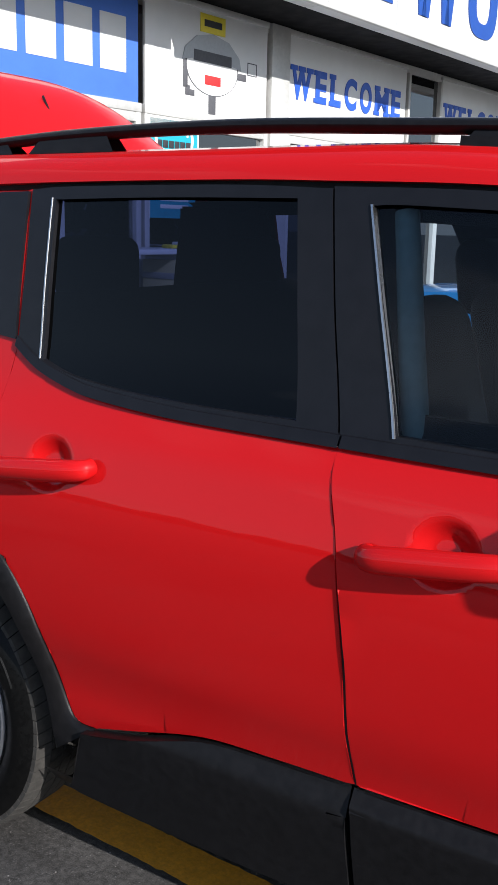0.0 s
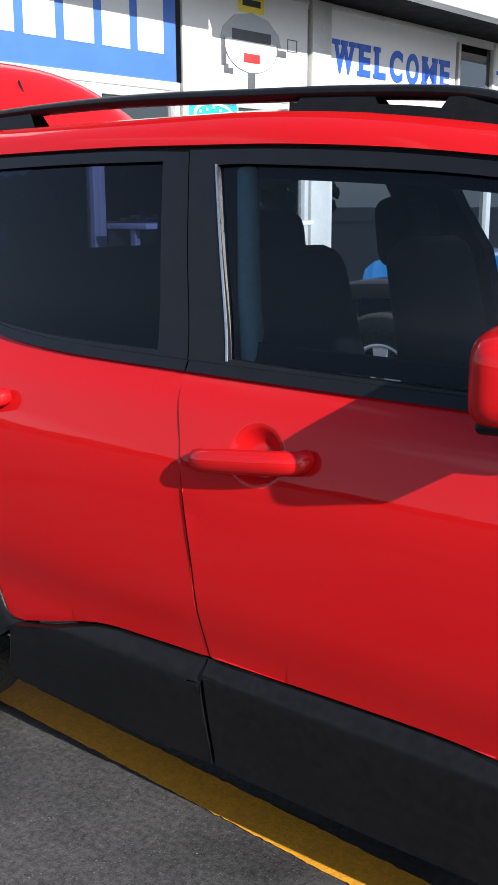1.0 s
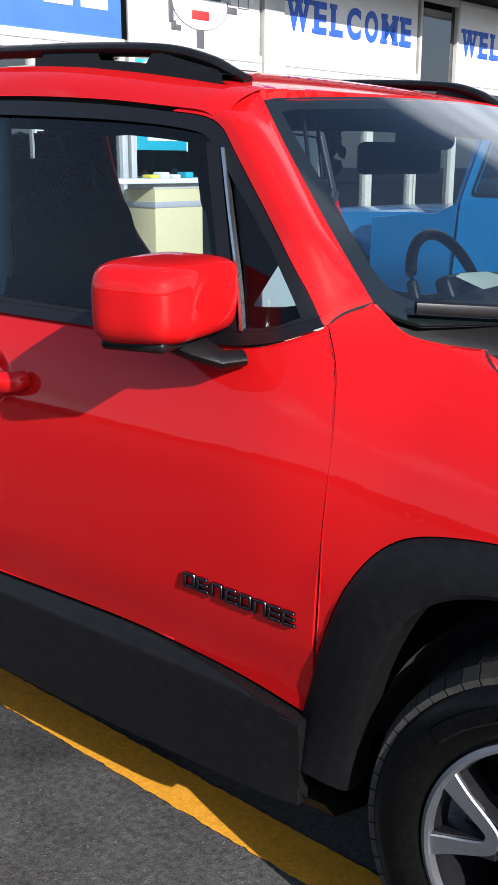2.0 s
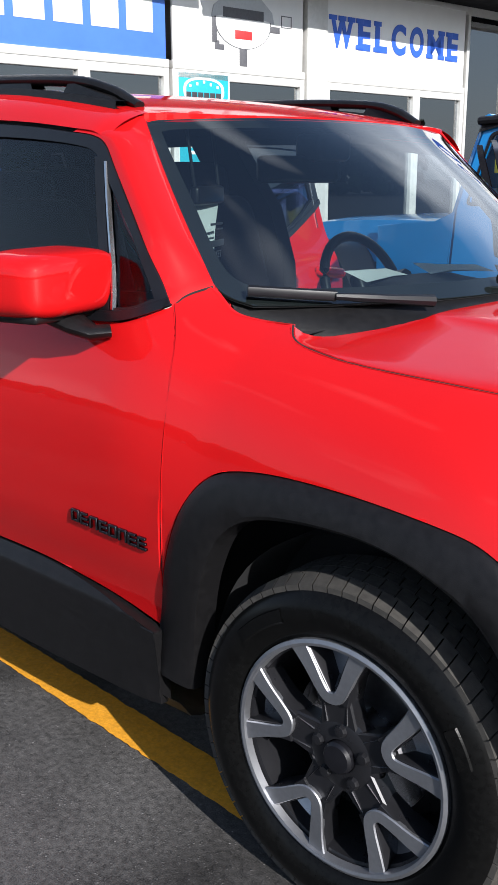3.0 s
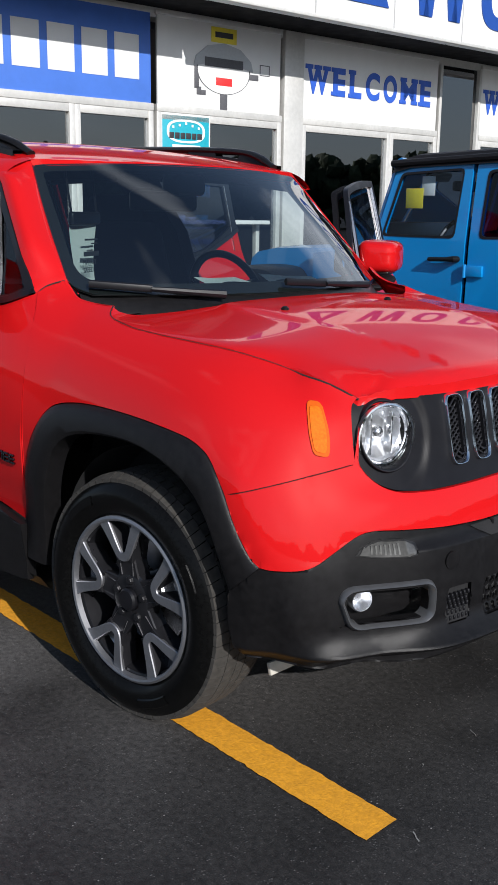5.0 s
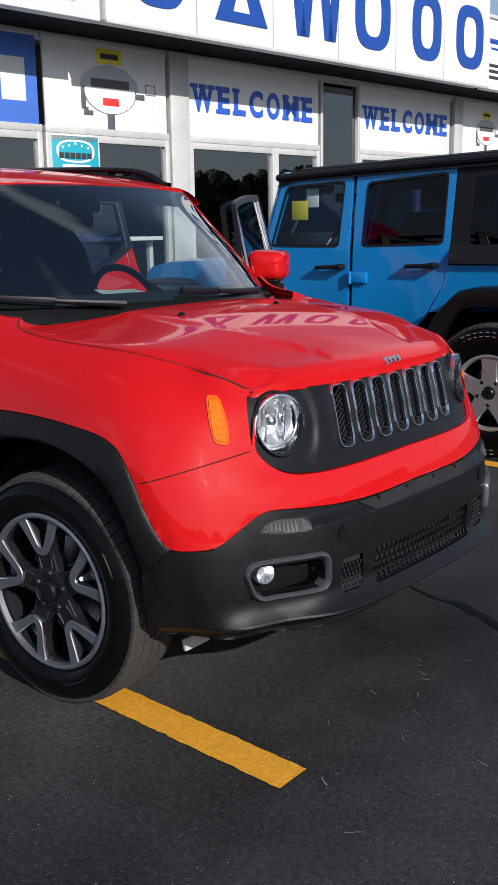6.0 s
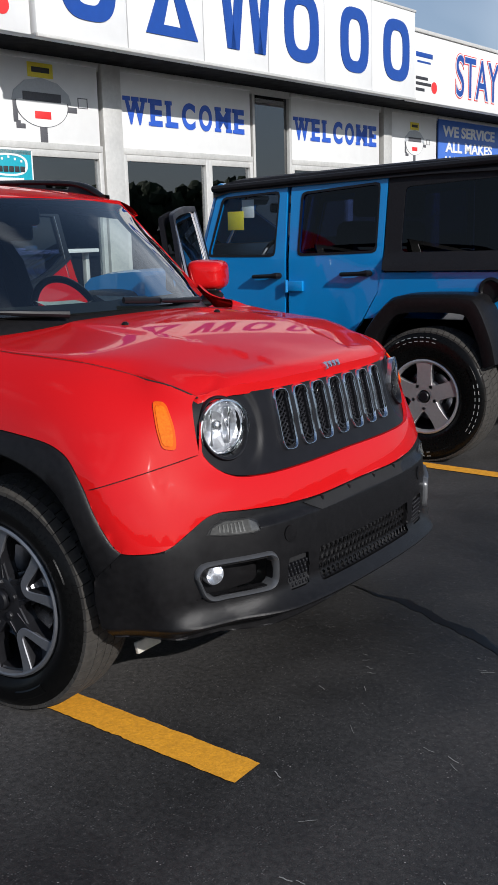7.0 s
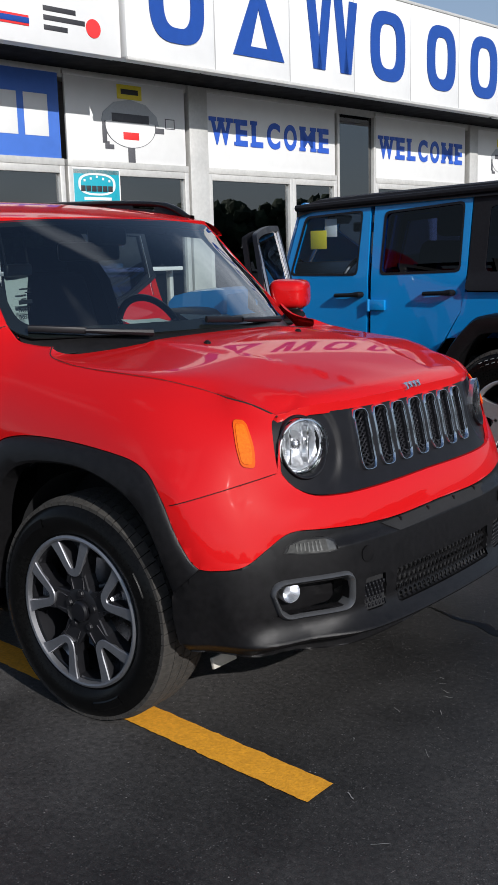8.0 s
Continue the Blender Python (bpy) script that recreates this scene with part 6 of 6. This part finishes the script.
part("steering_wheel", join(tube(wheel_ring, .016, 8), tube([(-1.80, 3.10, 1.16), (-1.82, 3.27, 1.15), (-1.80, 3.44, 1.16)], .022, 8), tube([(-1.82, 3.27, 1.15), (-1.98, 3.27, 1.08)], .03, 8)), SATIN, jeep)
part("inner_mirror", soft_block(-1.96, -1.92, 3.46, 3.74, 1.53, 1.60, .02), SATIN, jeep)
part("window_sticker", block(-1.84, -1.74, 2.955, 2.958, 1.49, 1.61, .001), PAPER, jeep, "pale printed sticker sheet")
part("window_sticker", block(-1.96, -1.825, 2.950, 2.953, 1.41, 1.535, .001), PRINT_YELLOW, jeep, "yellow printed sticker sheet")
part("floor_tub", block(-2.15, .30, 2.98, 4.22, .60, .72, .02), DARK, jeep)


# ---- inside the red car ----
def tapered(bm, k):
    """A seat back that narrows towards its top."""
    top = max(v.co.z for v in bm.verts)
    for v in bm.verts:
        v.co.y *= 1 - (1 - k) * (v.co.z / top) ** 1.6
    return bm


def seat_thing(x, y, head_z, lean=13):
    back = part("seat", join(soft_block(x - .02, x + .50, y - .23, y + .23, .60, .80, .06), moved(tapered(soft_block(-.075, .075, -.23, .23, 0, .62, .10), .72), Matrix.Translation((x, y, .72)) @ Matrix.Rotation(radians(-lean), 4, "Y"))), CLOTH, suv)
    part("headrest", moved(soft_block(-.055, .055, -.14, .14, -.10, .11, .05), Matrix.Translation((x - .20, y, head_z)) @ Matrix.Rotation(radians(-lean * .6), 4, "Y")), CLOTH, back)
    part("headrest_post", join(*[tube([(x - .17, y + d, head_z - .16), (x - .19, y + d, head_z - .05)], .006, 8) for d in (-.06, .06)]), CHROME, back)


seat_thing(-1.46, -.40, 1.30)
seat_thing(-1.52, .42, 1.335)
part("rear_bench", join(soft_block(-2.35, -1.85, -.62, .62, .60, .80, .07), moved(soft_block(-.08, .08, -.62, .62, 0, .60, .07), Matrix.Translation((-2.30, 0, .72)) @ Matrix.Rotation(radians(-18), 4, "Y"))), CLOTH, suv)
for y in (-.36, .36):
    part("headrest", moved(soft_block(-.05, .05, -.13, .13, -.08, .09, .04), Matrix.Translation((-2.48, y, 1.34))), CLOTH, suv)
part("headliner", strip([[(x, y * k, roof_point(x, y * k)[2] - .035 - .05 * (abs(k) > .9)) for k in (-1, -.85, -.4, 0, .4, .85, 1)] for x, y in ((-.93, .50), (-1.3, .60), (-2.0, .63), (-2.8, .60))]), CLOTH, suv)
for side in (1, -1):
    if side > 0:
        part("inner_pillar", tube([(-1.47, -.755, .95), (-1.525, -.715, 1.2), (-1.59, -.62, 1.52)], [.045, .04, .04], 8), TRIM_PALE, suv)
    else:
        rows = [[(x0, y0 - .05, z), (x0, y0 + .02, z), (x0 - .23, y0 + .02, z), (x0 - .23, y0 - .05, z), (x0, y0 - .05, z)] for x0, y0, z in ((-1.53, .77, .60), (-1.545, .755, 1.07), (-1.582, .715, 1.28), (-1.653, .665, 1.42), (-1.70, .62, 1.54))]
        part("inner_pillar", strip(rows), CLOTH, suv)
    if side > 0:
        part("belt_guide", tube([(-1.405, -.765 * side, 1.06), (-1.44, -.735 * side, 1.25), (-1.49, -.675 * side, 1.49)], [.026, .024, .022], 10), TRIM_PALE, suv)
    part("rear_pillar_trim", tube([(-2.72, -.78 * side, 1.0), (-2.71, -.72 * side, 1.25), (-2.70, -.62 * side, 1.53)], [.10, .09, .08], 8), CLOTH, suv)
    part("inner_windshield_pillar", tube([windshield_point(-.985 * side, v, -.035) for v in (.02, .3, .6, .98)], .026, 8), CLOTH, suv)
    part("lower_trim", strip([[(x, -(abs(wall(at_x(x), z)[1]) - .07) * side, z) for x in (-.5, -.9, -1.3, -1.7, -2.1, -2.5)] for z in (.55, .8, 1.0, 1.085)]) if side > 0 else block(-1.7, -1.5, .70, .76, .4, .6, .01), CLOTH, suv)

dash = strip([[(x, y, z + .02 * (1 - (y / .7) ** 2) + (.035 * math.exp(-((y - .36) / .17) ** 2) if x < -.6 else 0)) for y in [-.70 + .07 * k for k in range(21)]] for x, z in ((-.30, 1.075), (-.45, 1.075), (-.62, 1.07), (-.74, 1.055), (-.79, 1.02), (-.80, .85), (-.78, .62))])
part("dashboard", dash, mat("dash_plastic", (.014, .014, .016), .75, grain=.2, grain_size=60, bump=.3, bump_size=600), suv)
tilt = Matrix.Translation((-.87, .33, 1.045)) @ Matrix.Rotation(radians(-24), 4, "Y")
rim = tube([(0, .182 * math.cos(a), .182 * math.sin(a)) for a in [2 * math.pi * k / 40 for k in range(41)]], .0155, 10)
wheel_ob = part("steering_wheel", moved(rim, tilt), SATIN, suv)
part("wheel_hub", moved(join(soft_block(-.0, .05, -.075, .075, -.06, .055, .02), tube([(.01, -.17, .0), (.02, 0, -.01), (.01, .17, 0)], .02, 8), tube([(.015, 0, -.03), (.01, 0, -.17)], .022, 8), tube([(.03, 0, 0), (.16, 0, -.02)], .035, 8)), tilt), SATIN, wheel_ob)
part("inner_mirror", join(moved(soft_block(-.018, .018, -.135, .135, -.036, .036, .016), Matrix.Translation((-.83, -.04, 1.410)) @ Matrix.Rotation(radians(-12), 4, "Z")), soft_block(-.86, -.76, -.03, .11, 1.43, 1.505, .02), tube([(-.83, .04, 1.45), (-.855, .045, 1.41)], .012, 8)), SATIN, suv)
for y in (-.34, .36):
    part("sun_visor", moved(soft_block(-.16, .0, -.21, .21, -.012, .012, .01), Matrix.Translation((-.90, y, 1.520)) @ Matrix.Rotation(radians(10), 4, "Y")), CLOTH, suv)

# Loose papers inside.
sheet_m = Matrix.Translation((-.815, -.40, 1.125)) @ Matrix.Rotation(radians(117), 4, "Z")
sheet = thing("price_sheet", "white printed price sheet hanging inside the red car", "paper")
rows = []
for k in range(9):
    z = .21 * k / 8
    rows.append([(u, .014 * math.sin(2.4 * k / 8 + u * 9), z) for u in [-.085 + .17 * i / 8 for i in range(9)]])
part("paper", moved(strip(rows), sheet_m), PAPER, sheet)
for u, w, z, h in ((-.045, .09, .150, .006), (.0, .045, .138, .004), (-.055, .11, .098, .016)):
    part("print_bar", moved(block(u, u + w, -.024, -.021, z, z + h, .001), sheet_m), PRINT_DARK, sheet)
for text, z in (("MARKET", .070), ("BASED", .044)):
    words(text, .025, PRINT_DARK, sheet_m @ Matrix.Translation((-.055, -.020, z)) @ upright, "letters", sheet, .0006)
part("hanger", moved(join(soft_block(-.10, .10, -.012, .012, .20, .245, .01), tube([(-.09, 0, .23), (-.095, .02, .39)], .004, 8), tube([(.09, 0, .23), (.095, .02, .39)], .004, 8)), sheet_m), SATIN, sheet)
side_sheet = thing("price_tag_sheet", "pale price sheet standing on the dashboard", "paper")
tag_m = Matrix.Translation((-.775, -.535, 1.045)) @ Matrix.Rotation(radians(26), 4, "Z") @ Matrix.Diagonal((1.4, 1.4, 1.35, 1))
bm = strip([[(-.085, 0, 0), (.045, 0, .005)], [(-.055, .0, .06), (.047, 0, .06)], [(-.01, 0, .135), (.045, 0, .105)]])
part("paper", moved(bm, tag_m), PAPER, side_sheet)
part("print_bar", moved(block(-.03, .035, -.004, -.002, .014, .018, .001), tag_m), PRINT_DARK, side_sheet)
words("PR", .022, PRINT_DARK, tag_m @ Matrix.Translation((.012, -.003, .068)) @ upright, "letters", side_sheet, .0006)
words("$ 19", .022, PRINT_DARK, tag_m @ Matrix.Translation((-.018, -.003, .036)) @ upright, "letters", side_sheet, .0006)
for x, y, a, w, l in ((-.66, .10, 24, .24, .13), (-.60, .40, -8, .20, .15)):
    ob = thing("dash_paper", "white paper lying on the dashboard", "paper", None, "papers on the dashboard")
    part("paper", moved(strip([[(i * l / 2, j * w, .010 * math.sin(3 * i + j * 2) + .014 + .012 * (i < 0)) for j in (-.5, -.2, .1, .5)] for i in (-1, 0, 1)]), Matrix.Translation((x, y, 1.112)) @ Matrix.Rotation(radians(a), 4, "Z")), PAPER, ob)

# The raised tailgate and the aerial.
rows = []
for k in range(13):
    v = k / 12
    row = []
    for i in range(25):
        u = -1 + i / 12
        w = abs(u)
        row.append((-2.86 - .34 * v + .10 * w ** 2.5 * v, u * (.64 - .06 * v), 1.60 + (.315 * math.sin(v * math.pi / 2) ** .8) * (1 - .62 * w ** 3.2)))
    rows.append(row)
part("tailgate", strip(rows), RED, suv, "raised red tailgate")
part("aerial", tube([(-2.93, 0, 1.645), (-2.955, 0, 1.735), (-3.013, 0, 1.836)], [.010, .006, .004], 8), SATIN, suv)
rear = strip([[(x, y, z) for y in (-.66, -.3, 0, .3, .66)] for x, z in ((-3.12, .45), (-3.14, .9), (-3.12, 1.0))])
part("rear_sill", rear, BLACK, suv)

# ---- things at the shop front ----
poster = thing("teal_poster", "teal poster with a pale badge and white bars", "poster")
fpart("sheet", block(-1.99, -1.38, -.012, -.006, 1.52, 2.32, .002), TEAL, poster)
fpart("border", join(block(-2.0, -1.985, -.014, -.006, 1.51, 2.33, .002), block(-1.385, -1.37, -.014, -.006, 1.51, 2.33, .002), block(-2.0, -1.37, -.014, -.006, 2.315, 2.335, .002)), WHITE, poster)
fpart("badge_shape", plate(oval(-1.93, -1.44, 2.05, 2.28, 40, 2.6), oval(-1.90, -1.47, 2.07, 2.26, 40, 2.6), -.016, -.011), WHITE, poster)
for k in range(6):
    fpart("dark_square", block(-1.90 + .072 * k, -1.84 + .072 * k, -.018, -.011, 2.09, 2.15, .003), PRINT_DARK, poster)
for k in range(5):
    fpart("pale_spot", block(-1.86 + .082 * k, -1.835 + .082 * k, -.016, -.011, 2.19 + .02 * (2 - abs(k - 2)), 2.215 + .02 * (2 - abs(k - 2)), .006), WHITE, poster)
for z in (2.0, 1.66, 1.60):
    fpart("print_bar", block(-1.86, -1.50, -.015, -.011, z, z + .032, .002), WHITE, poster)
desk = thing("cream_counter", "cream laminate counter under a white shelf before the shop", "counter")
fpart("body", block(-2.335, -1.785, -.62, -.25, 0, 1.20, .01), CREAM, desk)
fpart("band", block(-2.34, -1.78, -.626, -.245, 1.05, 1.10, .004), PRINT_GREY, desk)
fpart("top", block(-3.09, -1.083, -.66, -.20, 1.245, 1.285, .008), WHITE, desk)
fpart("riser", block(-2.33, -1.79, -.60, -.27, 1.20, 1.245, .004), ALU, desk)
for u in (-3.05, -1.13):
    fpart("leg", block(u - .025, u + .025, -.52, -.46, 0, 1.245, .005), ALU, desk)
for k, (u, c) in enumerate(((-2.28, PRINT_YELLOW), (-2.16, PAPER), (-2.03, PAPER), (-1.88, TEAL))):
    ob = thing("counter_item", "small object lying on the white shelf", "clutter", None, "things on the shelf")
    fpart("body", block(u, u + .09, -.52, -.40, 1.285, 1.315 + .02 * (k % 2), .012), c, ob)
planter = thing("flower_planter", "low grey planter of red and pink flowers", "planter")
fpart("box", block(-1.45, -.63, -.55, -.25, 0, .19, .02), mat("planter_grey", (.30, .29, .27), .85, grain=.2, bump=.5), planter)
rng = random.Random(4)


def scatter(count, r0, r1, z0, z1, flat_):
    bm = bmesh.new()
    for _ in range(count):
        c = Vector((rng.uniform(-1.43, -.65), rng.uniform(-.54, -.26), rng.uniform(z0, z1)))
        n = Vector((rng.gauss(0, 1), rng.gauss(0, 1), rng.gauss(.8, .6))).normalized()
        t = n.orthogonal().normalized()
        b = n.cross(t)
        r = rng.uniform(r0, r1)
        vs = [bm.verts.new(c + t * r * math.cos(a) * (1 if k % 2 else flat_) + b * r * math.sin(a) + n * (.3 * r if k % 2 else 0)) for k, a in enumerate([2 * math.pi * i / 6 for i in range(6)])]
        bm.faces.new(vs)
    return bm


tagged(fpart("leaves", scatter(420, .02, .035, .17, .34, .6), mat("leaf_green", (.05, .13, .03), .6, grain=.3), planter), kind="stuff")
tagged(fpart("petals", scatter(260, .014, .024, .28, .42, .9), mat("petal_red", (.72, .03, .10), .6, grain=.2), planter), kind="stuff")

# ---- asphalt marks and the far side of the lot ----
seam = [(.30, .60), (.39, .565), (.50, .55), (.64, .52), (.78, .44), (.93, .38), (1.05, .31), (1.3, .15), (1.7, -.02), (2.4, -.2), (3.5, -.6)]
rows = []
for i, (x, y) in enumerate(smooth_line(seam, 8)):
    w = .007 + .007 * max(0, noise.noise((x * 5, y * 5, 2)) + .5) + .004 * noise.noise((x * 30, 1, 0))
    w *= min(1, max(.15, (x - .30) / .3)) * (2.6 if x > .9 else 1.7)
    d = .018 * noise.noise((x * 9, y * 9, 7)) + .008 * noise.noise((x * 34, y * 30, 3))
    rows.append([(x - w * .4, y + d - w, .002), (x, y + d, .003), (x + w * .4, y + d + w, .002)])
tagged(part("tar_seam", strip(rows), mat("tar", (.006, .006, .006), .35, grain=.3, grain_size=40)), "black tar seam across the asphalt", "tar seam", kind="structure")
scratches = bmesh.new()
for _ in range(46):
    x, y, a, l = rng.uniform(.7, 2.0), rng.uniform(-1.6, .4), rng.uniform(-.9, .9), rng.uniform(.01, .05)
    w = rng.uniform(.0008, .002)
    pts = [(x + l * k * math.cos(a) + .004 * noise.noise((x * 9, k * 3, 1)), y + l * k * math.sin(a) + .006 * noise.noise((y * 9, k * 4, 2)), .0022) for k in (0, .3, .6, 1)]
    v0 = [scratches.verts.new((p[0], p[1] - w, p[2])) for p in pts]
    v1 = [scratches.verts.new((p[0], p[1] + w, p[2])) for p in pts]
    for k in range(3):
        scratches.faces.new((v0[k], v0[k + 1], v1[k + 1], v1[k]))
tagged(part("asphalt_scratches", scratches, mat("pale_scratch", (.20, .20, .19), .8, grain=.2)), "fine pale scratches in the asphalt", "scratches", kind="stuff")


def woods(a0, a1, radius, height, seed, count=1500):
    r = random.Random(seed)
    unit = bmesh.new()
    bmesh.ops.create_icosphere(unit, subdivisions=1, radius=1)
    base = [v.co.copy() for v in unit.verts]
    faces = [[v.index for v in f.verts] for f in unit.faces]
    unit.free()
    verts, polys = [], []
    for _ in range(count):
        a = r.uniform(a0, a1)
        d = radius + r.uniform(0, 9)
        top = height * (.62 + .45 * noise.noise((a * 9, seed, 0)) + .18 * noise.noise((a * 31, seed, 3)))
        c = Vector((d * math.cos(a), d * math.sin(a), max(.5, top * r.random() ** .6)))
        s = r.uniform(.35, 1.05)
        m = Matrix.Translation(c) @ Euler((r.random() * 6, r.random() * 6, 0)).to_matrix().to_4x4() @ Matrix.Diagonal((s, s * .8, s * .6, 1))
        o = len(verts)
        verts += [tuple(m @ (b * r.uniform(.75, 1.2))) for b in base]
        polys += [[o + i for i in f] for f in faces]
    me = bpy.data.meshes.new("far_trees")
    me.from_pydata(verts, [], polys)
    me.materials.append(mat("far_leaves", (.035, .055, .022), .8, grain=.4, grain_size=.8))
    return tagged(new("far_trees", me), "dark belt of trees across the lot", "trees", kind="stuff")


woods(radians(-150), radians(55), 72, 8.5, 3, 11000)
